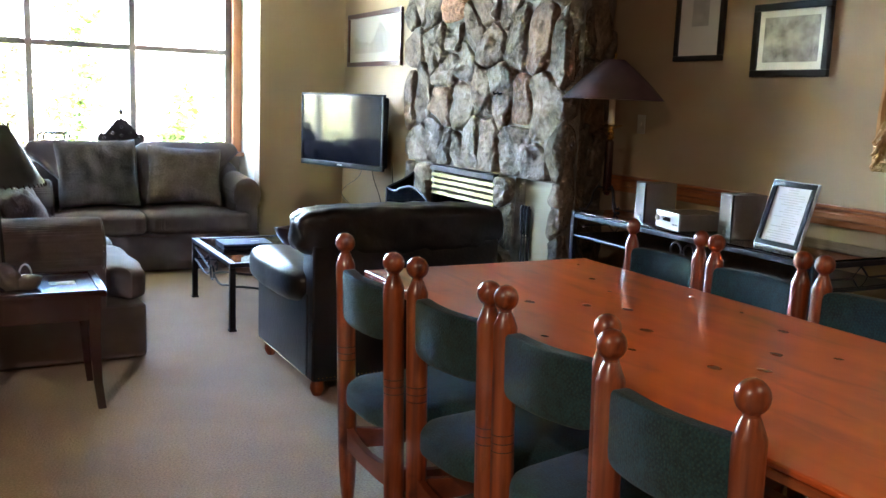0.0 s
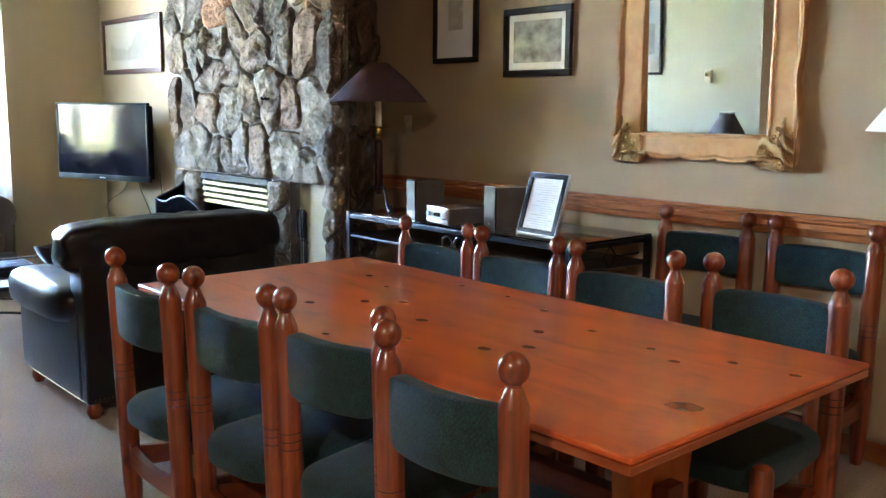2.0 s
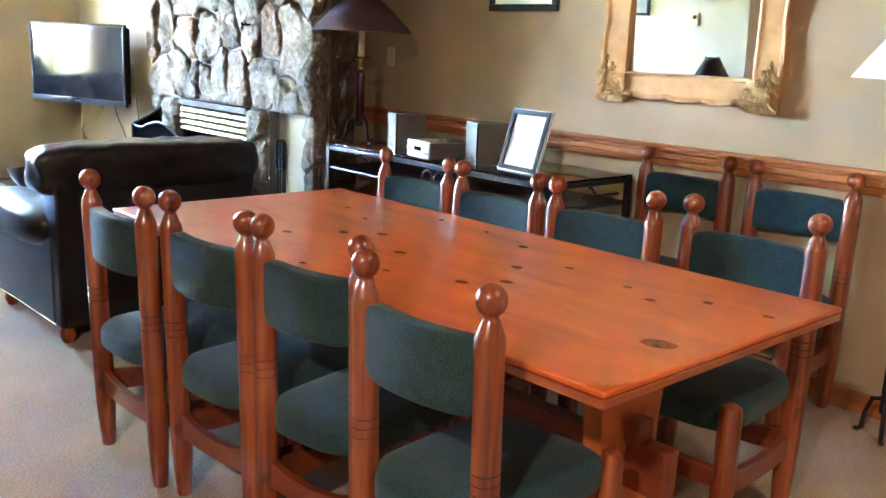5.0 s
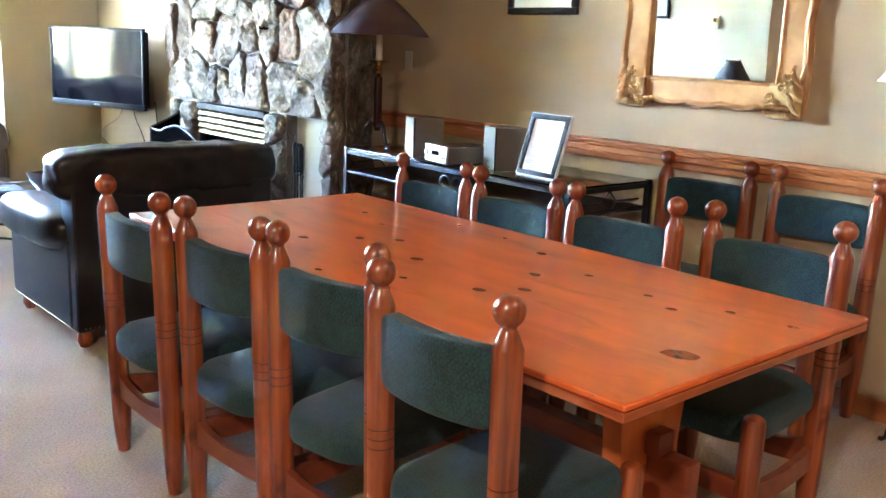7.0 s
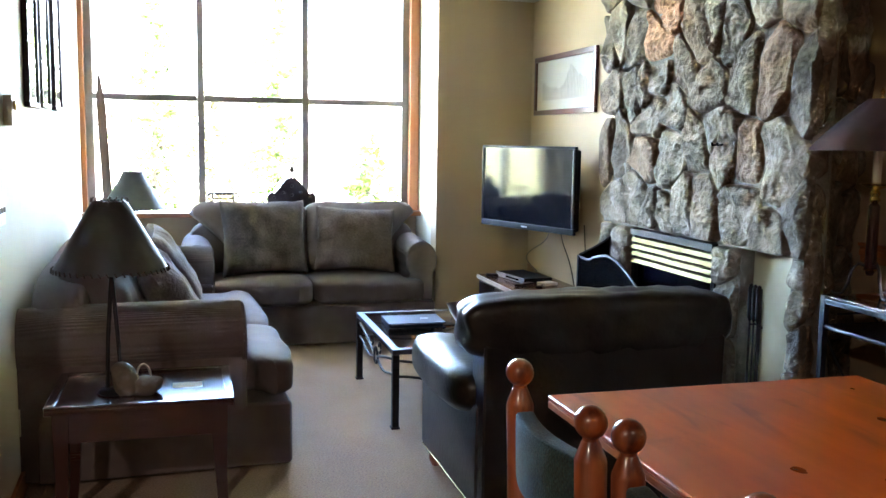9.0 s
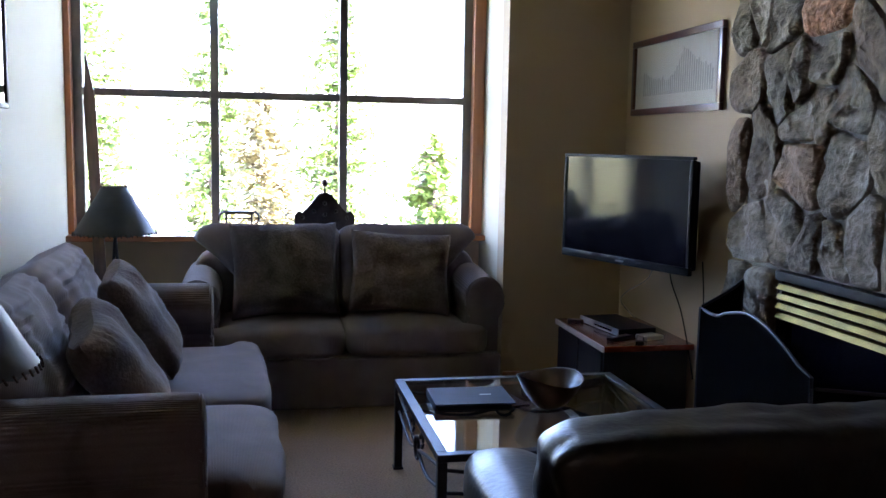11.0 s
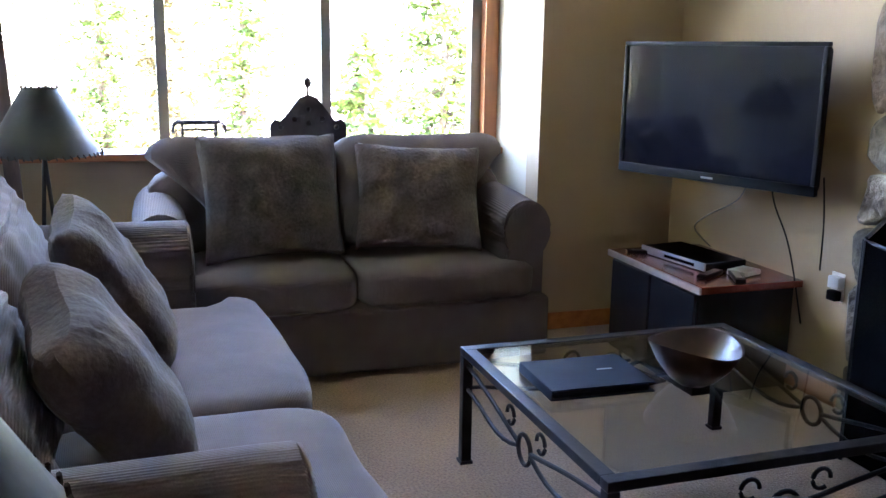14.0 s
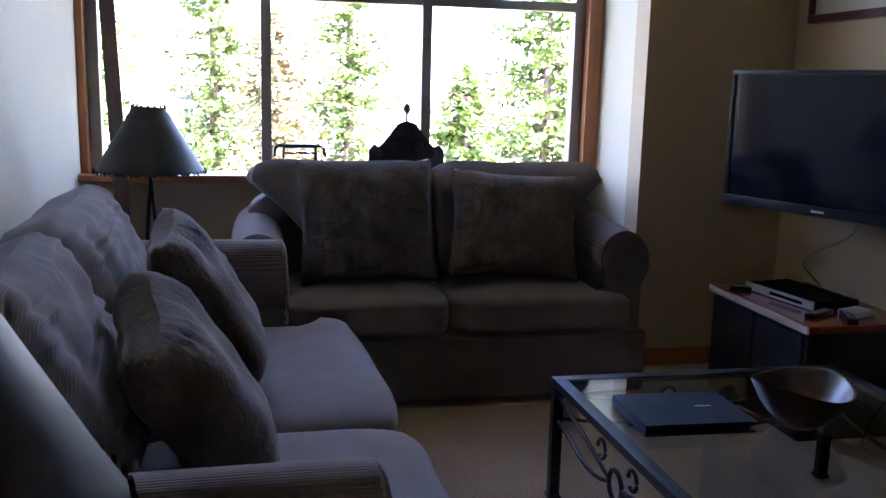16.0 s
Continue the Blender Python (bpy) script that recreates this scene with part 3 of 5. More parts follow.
def lay_stones(area, size, o, du, n, rng):
    """Stones over area (u0, u1, v0, v1) of the plane from o along du, proud along n."""
    for poly in cells(*area, size, rng):
        cx, cy = sum(p[0] for p in poly) / len(poly), sum(p[1] for p in poly) / len(poly)
        w = max(p[0] for p in poly) - min(p[0] for p in poly)
        h = max(p[1] for p in poly) - min(p[1] for p in poly)
        if w < 0.03 or h < 0.03:
            continue
        gap = 0.005
        poly = [(cx + (p[0] - cx) * (1 - gap * 2 / w), cy + (p[1] - cy) * (1 - gap * 2 / h)) for p in poly]
        poly = round_off(poly)
        bm = bmesh.new()
        proud = rng.uniform(0.028, 0.056) * min(1, (w * h) ** 0.5 / 0.16)
        tu, tv, sd = rng.uniform(-0.10, 0.10), rng.uniform(-0.10, 0.10), rng.uniform(0, 50)
        rings = []
        for k, d in ((1.0, -0.01), (0.985, 0.50), (0.94, 0.82), (0.80, 0.96), (0.62, 1.0), (0.42, 1.02), (0.2, 1.04)):
            ring = []
            for x, y in poly:
                a, b = (x - cx) * k, (y - cy) * k
                q = Vector((a, b, 0))
                z = proud * d + (0.036 * noise.noise(q * 7 + Vector((sd, 0, 0))) + 0.020 * noise.noise(q * 20 + Vector((sd, 3, 0))) + a * tu + b * tv) * (d > 0.3)
                ring.append(bm.verts.new(o + du * (cx + a) + Vector((0, 0, cy + b)) + n * z))
            rings.append(ring)
        m = len(poly)
        for r0, r1 in zip(rings, rings[1:]):
            for i in range(m):
                bm.faces.new((r0[i], r0[(i + 1) % m], r1[(i + 1) % m], r1[i]))
        top = bm.verts.new(o + du * cx + Vector((0, 0, cy)) + n * (proud * 1.07))
        for i in range(m):
            bm.faces.new((rings[-1][i], rings[-1][(i + 1) % m], top))
        # stones under the warm spot take the glow-tinted colour
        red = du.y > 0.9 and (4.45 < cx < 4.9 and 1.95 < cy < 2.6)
        part("stone", bm, ORANGE_STONE if red else STONE, fire, "orange stone with some lamp glow in its colour" if red else "", sharp=50)


def build_stones():
    rng = random.Random(12)
    up, out = Vector((0, 1, 0)), Vector((-1, 0, 0))
    o = Vector((FX + 0.004, 0, 0))
    for area, size in (((3.33, 5.44, 0.98, HT), 0.262), ((4.99, 5.44, 0, 0.98), 0.19), ((3.85, 4.06, 0, 0.98), 0.20), ((3.325, 3.46, 0, 0.98), 0.13)):
        lay_stones(area, size, o, up, out, rng)
    a, b = Vector((FX + 0.01, 3.37, 0)), Vector((2.33, 3.91, 0))
    d = (b - a).normalized()
    lay_stones((-0.045, (b - a).length, 0, HT), 0.32, a, d, Vector((d.y, -d.x, 0)), rng)

# ---- dining table and chairs ----


def dining_table():
    t = thing("dining_table", (0.535, 1.165, 0), "long orange lacquered knotty pine trestle table", "table")
    bm = bmesh.new()
    box(bm, 0, 1.07, 0, 2.33, 0.744, 0.76, bevel=0.0078, seg=3)
    top = part("tabletop", bm, PINE, t, "orange lacquered knotty pine top")
    for p_ in top.data.polygons:
        p_.use_smooth = p_.area < 0.05
    simple("edge_moulding", EDGE_PINE, [(0.001, 1.069, 0.001, 2.329, 0.721, 0.7435)], t, "darker edge of the top", 0.005)
    rng = random.Random(4)
    knots = [(0.934, 2.188, 0.008), (0.797, 1.907, 0.017), (0.71, 1.682, 0.01), (0.325, 1.628, 0.02), (0.485, 1.518, 0.02), (0.583, 1.42, 0.02),
             (0.453, 1.171, 0.02), (0.111, 1.217, 0.012), (0.264, 1.006, 0.012), (0.361, 0.785, 0.021), (0.472, 0.716, 0.02), (0.866, 1.011, 0.018),
             (0.95, 1.514, 0.013), (0.938, 1.255, 0.01), (0.629, 0.82, 0.02), (0.765, 0.722, 0.013), (0.358, 0.117, 0.04), (0.728, 0.476, 0.013),
             (0.667, 0.356, 0.015), (0.78, 0.246, 0.015), (0.796, 0.075, 0.015)]
    for x, y, r in knots:
        a = rng.uniform(-0.4, 0.4)
        bm, vs = bmesh.new(), []
        for k in range(16):
            w = 2 * math.pi * k / 16
            rr = r * (1 + 0.22 * noise.noise(Vector((x * 9, y * 9, 1.5 * math.cos(w) + 2 * math.sin(w)))))
            u, v = rr * 0.82 * math.cos(w), rr * 1.15 * math.sin(w)
            vs.append(bm.verts.new((x + u * math.cos(a) - v * math.sin(a), y + u * math.sin(a) + v * math.cos(a), 0.7606)))
        bm.faces.new(vs)
        part("knot", bm, KNOT, t, "dark oval knot", flat=True)
    for y in (0.33, 2.0):
        bm = bmesh.new()
        slab(bm, [(0.39, 0.7205), (0.72, 0.7205), (0.68, 0.45), (0.65, 0.10), (0.45, 0.10), (0.42, 0.45)], "y", y - 0.03, y + 0.03)
        part("trestle", bm, PINE_LIT, t, "tapered orange pine trestle in a lit tone")
        simple("foot", PINE, [(0.29, 0.82, y - 0.045, y + 0.045, 0.0, 0.099)], t, bevel=0.012)
    simple("stretcher", RAIL, [(0.52, 0.58, 0.362, 1.968, 0.27, 0.40)], t, "reddish pine stretcher", 0.008)
    simple("tenon", RAIL, [(0.53, 0.59, 0.17, 0.298, 0.27, 0.41)], t, "reddish tenon", 0.008)
    simple("wedge", RAIL, [(0.505, 0.575, 0.245, 0.290, 0.412, 0.475)], t, "reddish wedge", 0.006)


def raked(bm):
    """Leans the back of a chair a little away from its seat."""
    for v in bm.verts:
        v.co.x += 0.032 * (0.93 - v.co.z)


def dining_chair():
    c = thing("dining_chair", (0, 0, 0), "reddish turned pine dining chair with ball finials and green flecked upholstery", "chair", "dining chairs")
    prof = [(0.019, 0), (0.022, 0.004), (0.027, 0.06), (0.032, 0.15), (0.033, 0.22), (0.033, 0.528), (0.0295, 0.530), (0.033, 0.532), (0.033, 0.551), (0.0295, 0.553), (0.033, 0.555),
            (0.033, 0.574), (0.0295, 0.576), (0.033, 0.578), (0.0325, 0.70), (0.033, 0.862), (0.0315, 0.868), (0.019, 0.900), (0.0165, 0.904), (0.0165, 0.909)]
    ball = [(0.034 * math.sin(radians(a)), 0.94 - 0.034 * math.cos(radians(a))) for a in range(30, 181, 15)]
    for y in (-0.2, 0.2):
        bm = bmesh.new()
        lathe(bm, prof + ball, (0, y, 0), 24)
        raked(bm)
        post = part("back_post", bm, POST, c, "turned post with a ball finial", sharp=24)
        # thin dark bands that put the shade of the grooves into colour
        for z in (0.530, 0.553, 0.576):
            bm = bmesh.new()
            lathe(bm, [(0.0300, z - 0.0018), (0.0322, z - 0.0012), (0.0322, z + 0.0012), (0.0300, z + 0.0018)], (0, y, 0), 20, caps=False)
            raked(bm)
            part("burnt_ring", bm, LACE_GROOVE, post, "dark band painted as groove shade")
        bm = bmesh.new()
        lathe(bm, [(0.022, 0), (0.029, 0.05), (0.031, 0.2), (0.031, 0.465), (0.026, 0.480), (0.014, 0.488), (0.0, 0.490)], (0.470, y * 1.04, 0), 18)
        part("front_leg", bm, POST, c, "turned leg with a rounded top")
        bm = bmesh.new()
        slab(bm, [(0.04, 0.20), (0.04, 0.275), (0.14, 0.258), (0.24, 0.252), (0.34, 0.258), (0.455, 0.275), (0.455, 0.20), (0.34, 0.190), (0.16, 0.190)], "y", y - 0.011, y + 0.011)
        part("side_stretcher", bm, RAIL, c)
    bm = bmesh.new()
    slab(bm, [(-0.18, 0.205), (-0.18, 0.285), (-0.10, 0.262), (0, 0.252), (0.10, 0.262), (0.18, 0.285), (0.18, 0.205), (0.08, 0.198), (-0.08, 0.198)], "x", -0.012, 0.012)
    raked(bm)
    part("back_stretcher", bm, RAIL, c)
    simple("front_stretcher", RAIL, [(0.458, 0.482, -0.18, 0.18, 0.23, 0.29)], c, bevel=0.004)
    bm = bmesh.new()
    blob(bm, (0.232, 0, 0.428), (0.262, 0.200, 0.048), p=5, n=16, crown=0.012)
    for v in bm.verts:
        # narrower between the back posts, wider at the front
        v.co.y *= 1.0 + 0.10 * min(1, max(0, v.co.x / 0.4)) - 0.16 * max(0, 1 - v.co.x / 0.06)
    part("seat", bm, GREEN, c, "green flecked upholstered seat")
    bm = bmesh.new()
    blob(bm, (0.0, 0, 0.772), (0.026, 0.182, 0.086), p=9, n=14)
    for v in bm.verts:
        v.co.x -= 0.030 * (1 - (v.co.y / 0.178) ** 2) - 0.004
    raked(bm)
    part("backrest", bm, GREEN, c, "green flecked upholstered back")
    return c


dining_table()
chair = dining_chair()
spots = [(-0.237, 1.735, 0, 1.0), (-0.19, 1.25, 4, 0.95), (-0.138, 0.823, 9, 0.88), (-0.18, 0.346, 3, 0.93),
         (1.125, 1.871, 186, 0.91), (1.132, 1.391, 182, 0.985), (1.168, 0.913, 186, 1.0), (1.265, 0.398, 183, 1.06)]


def seat_at(x, y, a, w, h=1.0, d=1.0):
    return Matrix.Translation((x, y, 0)) @ Matrix.Rotation(radians(a), 4, "Z") @ Matrix.Diagonal((d, w, h, 1))


for i, (x, y, a, w) in enumerate(spots[1:]):
    ob = copy_thing(chair, seat_at(x, y, a, w, d=0.84 if y > 1.8 else 1.0))
    ob["label"] = "reddish turned pine dining chair with green upholstery, pushed under the table"
for y in (1.298, 0.732):
    ob = copy_thing(chair, seat_at(2.285, y, 180, 1.08, 1.02))
    ob["label"] = "reddish turned pine dining chair with green upholstery, against the wall"
chair["label"] = "reddish turned pine dining chair with green upholstery, pushed under the table"
first = seat_at(*spots[0])
chair.matrix_basis = first

# ---- mirror wall ----


def mirror():
    t = thing("wall_mirror_gilt", (XM, 1.36, 1.75), "large gilded mirror with carved corners and a scalloped edge", "mirror")
    y0, y1, z0, z1 = 0.88, 1.85, 1.19, 2.36
    a, b, c, d = 1.03, 1.69, 1.335, 2.215
    x0 = XM - 0.001

    def edge(n, amp, k):
        return amp * abs(math.sin(math.pi * n * k)) ** 0.7

    bm = bmesh.new()
    N = 40
    outer, inner = [], []
    for k in range(N + 1):
        s = k / N
        outer.append((y0 + 0.02 + s * (y1 - y0 - 0.04), z0 + 0.012 - edge(5, 0.014, s) + 0.018 * (abs(s - 0.5) < 0.34)))
        inner.append((a + s * (b - a), c))
    for k in range(1, N + 1):
        s = k / N
        outer.append((y1 - 0.02 + edge(3, 0.018, s), z0 + s * (z1 - z0)))
        inner.append((b, c + s * (d - c)))
    for k in range(1, N + 1):
        s = k / N
        outer.append((y1 - 0.02 - s * (y1 - y0 - 0.04), z1 + edge(5, 0.015, s)))
        inner.append((b - s * (b - a), d))
    for k in range(1, N):
        s = k / N
        outer.append((y0 + 0.02 - edge(3, 0.018, s), z1 - s * (z1 - z0)))
        inner.append((a, d - s * (d - c)))
    n = len(outer)
    loops = []
    for f, x in ((0.0, x0), (0.0, x0 - 0.030), (0.03, x0 - 0.042), (0.12, x0 - 0.040), (0.2, x0 - 0.030), (0.86, x0 - 0.026), (0.90, x0 - 0.036), (0.97, x0 - 0.034), (1.0, x0 - 0.012)):
        loops.append([bm.verts.new((x, o[0] + f * (i[0] - o[0]), o[1] + f * (i[1] - o[1]))) for o, i in zip(outer, inner)])
    for p_, q in zip(loops, loops[1:]):
        for k in range(n):
            bm.faces.new((p_[k], p_[(k + 1) % n], q[(k + 1) % n], q[k]))
    part("frame", bm, GOLD, t, "gilded wooden frame with a scalloped edge", sharp=30)
    # the mirror hangs tilted a little forward
    bm = bmesh.new()
    slab(bm, [(x0 - 0.004, c - 0.004), (x0 - 0.024, d + 0.004), (x0 - 0.0205, d + 0.004), (x0 - 0.0005, c - 0.004)], "y", a - 0.004, b + 0.004)
    part("glass", bm, MIRROR, t, "mirror glass", flat=True)
    rng = random.Random(3)
    for cy, cz, sy, sz in ((y0 + 0.005, z0 - 0.004, 1, 1), (y1 - 0.005, z0 - 0.004, -1, 1), (y0 + 0.005, z1, 1, -1), (y1 - 0.005, z1, -1, -1)):
        bm = bmesh.new()
        for k in range(6):
            # curling leaves along both edges of the corner
            u0, v0 = ((0.02 + 0.028 * k, 0.0) if k % 2 else (0.0, 0.02 + 0.028 * k))
            pts, rad = [], []
            for q in range(8):
                f = q / 7
                a = radians(200 * f)
                pts.append((x0 - 0.05 - 0.012 * math.sin(math.pi * f), cy + sy * (u0 + 0.055 * f + 0.02 * math.sin(a)), cz + sz * (v0 + 0.055 * f + 0.02 * math.cos(a) * (1 if k % 2 else -1) + 0.02)))
                rad.append(0.004 + 0.008 * math.sin(math.pi * min(1, f * 0.9 + 0.12)))
            tube(bm, pts, rad, 7)
        for k in range(18):
            u, v = rng.uniform(0.012, 0.175), rng.uniform(0.012, 0.175)
            if u > 0.1 and v > 0.1:
                u, v = u * 0.55, v
            r = rng.uniform(0.010, 0.019)
            tube(bm, arc((x0 - 0.052 + rng.uniform(-0.004, 0.004), cy + sy * u, cz + sz * v), r, rng.uniform(0, 200), rng.uniform(420, 540), 12, "yz"), 0.0055, 6)
            bmesh.ops.create_icosphere(bm, subdivisions=1, radius=0.0075, matrix=Matrix.Translation((x0 - 0.054, cy + sy * u, cz + sz * v)))
        box(bm, x0 - 0.05, x0 - 0.03, min(cy, cy + sy * 0.16), max(cy, cy + sy * 0.16), min(cz, cz + sz * 0.14), max(cz, cz + sz * 0.14), bevel=0.008)
        part("corner_carving", bm, GOLD_C, t, "carved gilded leaf corner")


mirror()


def picture(name, wall_x, side, y0, y1, z0, z1, fw, fmat, label, draw):
    """A framed print on a wall across x; side: +1 when it faces +x."""
    t = thing(name, (wall_x, (y0 + y1) / 2, z0), label, "picture")
    x0, x1 = sorted((wall_x + side * 0.001, wall_x + side * 0.028))
    simple("frame", fmat, [(x0, x1, y0, y1, z0, z0 + fw), (x0, x1, y0, y1, z1 - fw, z1), (x0, x1, y0, y0 + fw, z0 + fw, z1 - fw), (x0, x1, y1 - fw, y1, z0 + fw, z1 - fw)], t, bevel=0.005)
    xm = wall_x + side * 0.012
    simple("mount", MATBOARD, [(min(xm, xm - side * 0.006), max(xm, xm - side * 0.006), y0 + fw * 0.8, y1 - fw * 0.8, z0 + fw * 0.8, z1 - fw * 0.8)], t, "pale mount board")
    bm = bmesh.new()
    draw(bm, xm, side)
    part("print", bm, draw.ink, t, "grey print", flat=True)
    g = simple("glass", GLASS, [(min(xm + side * 0.006, xm + side * 0.008), max(xm + side * 0.006, xm + side * 0.008), y0 + fw * 0.9, y1 - fw * 0.9, z0 + fw * 0.9, z1 - fw * 0.9)], t)
    g.visible_shadow = False
    return t


def quad(bm, x, side, y0, y1, z0, z1, lift=0.0012):
    a, b = sorted((x, x + side * lift))
    box(bm, a, b, y0, y1, z0, z1)


def sketch(bm, x, s):
    quad(bm, x, s, 3.0, 3.13, 1.90, 2.14)


def town(bm, x, s):
    quad(bm, x, s, 2.235, 2.585, 1.69, 1.915)


def ridge(bm, x, s):
    rng = random.Random(8)
    n = 34
    for k in range(n):
        f = k / n
        h = 0.10 + 0.05 * math.sin(f * 7) + 0.10 * math.exp(-((f - 0.38) * 9) ** 2) + 0.03 * math.exp(-((f - 0.7) * 8) ** 2) + rng.uniform(0, 0.02)
        quad(bm, x, s, 5.66 + f * 0.86, 5.66 + (f + 0.55 / n) * 0.86, 1.80, 1.80 + h)


sketch.ink, town.ink, ridge.ink = INK_SOFT, INK, INK_SOFT
picture("framed_print", XM, -1, 2.876, 3.258, 1.708, 2.26, 0.030, BLACKWOOD, "tall black-framed print with a pale mount", sketch)
picture("framed_print", XM, -1, 2.165, 2.655, 1.615, 1.985, 0.036, BLACKWOOD, "wide black-framed print with a white mount", town)
picture("framed_print", XR, -1, 5.56, 6.66, 1.69, 2.13, 0.038, MAHOG, "mahogany-framed panorama of a mountain ridge", ridge)
for y0, y1, z0 in ((4.41, 4.71, 1.61), (4.89, 5.19, 1.62), (5.48, 5.78, 1.62)):
    def plain(bm, x, s, y0=y0, y1=y1, z0=z0):
        quad(bm, x, s, y0 + 0.09, y1 - 0.09, z0 + 0.2, z0 + 0.5)
    plain.ink = INK_SOFT
    picture("framed_print", left_wall(y0), 1, y0, y1, z0, z0 + 0.75, 0.025, BLACKWOOD, "tall black-framed print beside its companions", plain)


def wall_plate(name, wall_x, side, y, z, w, h, label, rockers):
    t = thing(name, (wall_x, y, z), label, name.replace("_", " "))
    a, b = sorted((wall_x + side * 0.001, wall_x + side * 0.007))
    simple("plate", PLASTIC, [(a, b, y - w / 2, y + w / 2, z - h / 2, z + h / 2)], t, bevel=0.002)
    for k in range(rockers):
        yy = y + (k - (rockers - 1) / 2) * 0.046
        a, b = sorted((wall_x + side * 0.007, wall_x + side * 0.014))
        simple("toggle", PLASTIC if rockers < 3 else GREYBOX, [(a, b, yy - 0.006, yy + 0.006, z - 0.008, z + 0.012)], t, bevel=0.001)


wall_plate("light_switch", XM, -1, 3.52, 1.335, 0.07, 0.115, "ivory single light switch", 1)
wall_plate("light_switch", left_wall(3.67), 1, 3.66, 1.20, 0.165, 0.115, "ivory triple light switch", 3)
wall_plate("outlet", left_wall(3.95), 1, 3.95, 0.30, 0.07, 0.115, "ivory plastic wall outlet with two sockets", 2)
wall_plate("outlet", XR, -1, 5.52, 0.50, 0.07, 0.115, "ivory plastic wall outlet with two sockets", 2)
XT = left_wall(3.88) + 0.001
th = thing("thermostat", (XT, 3.87, 1.58), "ivory wall thermostat with a round dial", "thermostat")
simple("case", PLASTIC, [(XT, XT + 0.034, 3.835, 3.905, 1.52, 1.64)], th, bevel=0.006)
bm = bmesh.new()
lathe(bm, [(0.020, 0), (0.020, 0.012), (0.0, 0.014)], seg=16)
bm.transform(Matrix.Translation((XT + 0.0342, 3.87, 1.60)) @ Matrix.Rotation(radians(90), 4, "Y"))
part("dial", bm, BRASS, th, "brass dial")

# ---- console, lamp, stereo ----


def console():
    t = thing("console_table", (2.03, 2.5, 0), "dark wrought iron console table with a glass top", "console table")
    x0, x1, y0, y1, zt = 1.67, 2.25, 1.59, 3.25, 0.839
    for x in (x0, x1):
        for y in (y0, y1):
            simple("leg", IRON, [(x - 0.014, x + 0.014, y - 0.014, y + 0.014, 0, zt + 0.008)], t, bevel=0.003)
    simple("frame", IRON, [(x0 - 0.012, x0 + 0.012, y0 + 0.014, y1 - 0.014, zt - 0.03, zt - 0.006), (x1 - 0.012, x1 + 0.012, y0 + 0.014, y1 - 0.014, zt - 0.03, zt - 0.006),
                           (x0 + 0.014, x1 - 0.014, y0 - 0.012, y0 + 0.012, zt - 0.03, zt - 0.006), (x0 + 0.014, x1 - 0.014, y1 - 0.012, y1 + 0.012, zt - 0.03, zt - 0.006)], t, bevel=0.004)
    bm = bmesh.new()
    for x in (x0, x1):
        tube(bm, [(x, y0, zt - 0.13), (x, y1, zt - 0.13)], 0.008)
    for y in (y0, y1):
        tube(bm, [(x0, y, zt - 0.13), (x1, y, zt - 0.13)], 0.008)
        tube(bm, [(x0, y, zt - 0.15), (x0 + 0.12, y, zt - 0.36), (x0, y, zt - 0.60)], 0.006)
        tube(bm, [(x1, y, zt - 0.15), (x1 - 0.12, y, zt - 0.36), (x1, y, zt - 0.60)], 0.006)
    part("lower_rail", bm, IRON, t)
    for y in (y0, y1):
        for k in (-1, 1):
            c = (x0 + x1) / 2
            bm = bmesh.new()
            tube(bm, [(c, y, zt - 0.03), (c + k * 0.05, y, zt - 0.08), (c, y, zt - 0.13)], 0.005)
            tube(bm, [(c + k * 0.05, y, zt - 0.08), (c + k * 0.22, y, zt - 0.08)], 0.005)
            part("scroll", bm, IRON, t, "iron end scroll")
    for k in (-1, 1):
        bm = bmesh.new()
        tube(bm, arc((x0, 2.36 + k * 0.045, zt - 0.08), 0.036, 0, 360, 16, "yz"), 0.006)
        part("ring", bm, IRON, t, "iron ring")
    simple("top", TINTED, [(x0 - 0.01, x1 + 0.01, y0 - 0.01, y1 + 0.01, zt - 0.004, zt + 0.006)], t, "dark glass top", 0.002)
    simple("shelf", DARKWOOD, [(x0, x1, y0 + 0.02, y1 - 0.02, zt - 0.14, zt - 0.122)], t, "dark under-shelf")


console()
TOPZ = 0.846


def cone_shade(bm, c, r0, z0, r1, z1, scallop=0.0, thick=0.003, flare=0.0):
    prof = []
    for k in range(7):
        f = k / 6
        prof.append((r0 + (r1 - r0) * (f - flare * math.sin(math.pi * f)), z0 + (z1 - z0) * f))
    lathe(bm, prof + [(r - thick, z) for r, z in reversed(prof)], c, 40, caps=False)
    bm.verts.ensure_lookup_table()
    m = len(prof) * 2
    for i in range(40):
        a, b = i, (i + 1) % 40
        bm.faces.new((bm.verts[a], bm.verts[b], bm.verts[(m - 1) * 40 + b], bm.verts[(m - 1) * 40 + a]))
    if scallop:
        for v in bm.verts:
            if abs(v.co.z - c[2] - z0) < 1e-4:
                a = math.atan2(v.co.y - c[1], v.co.x - c[0])
                v.co.z += scallop * math.cos(a * 20)


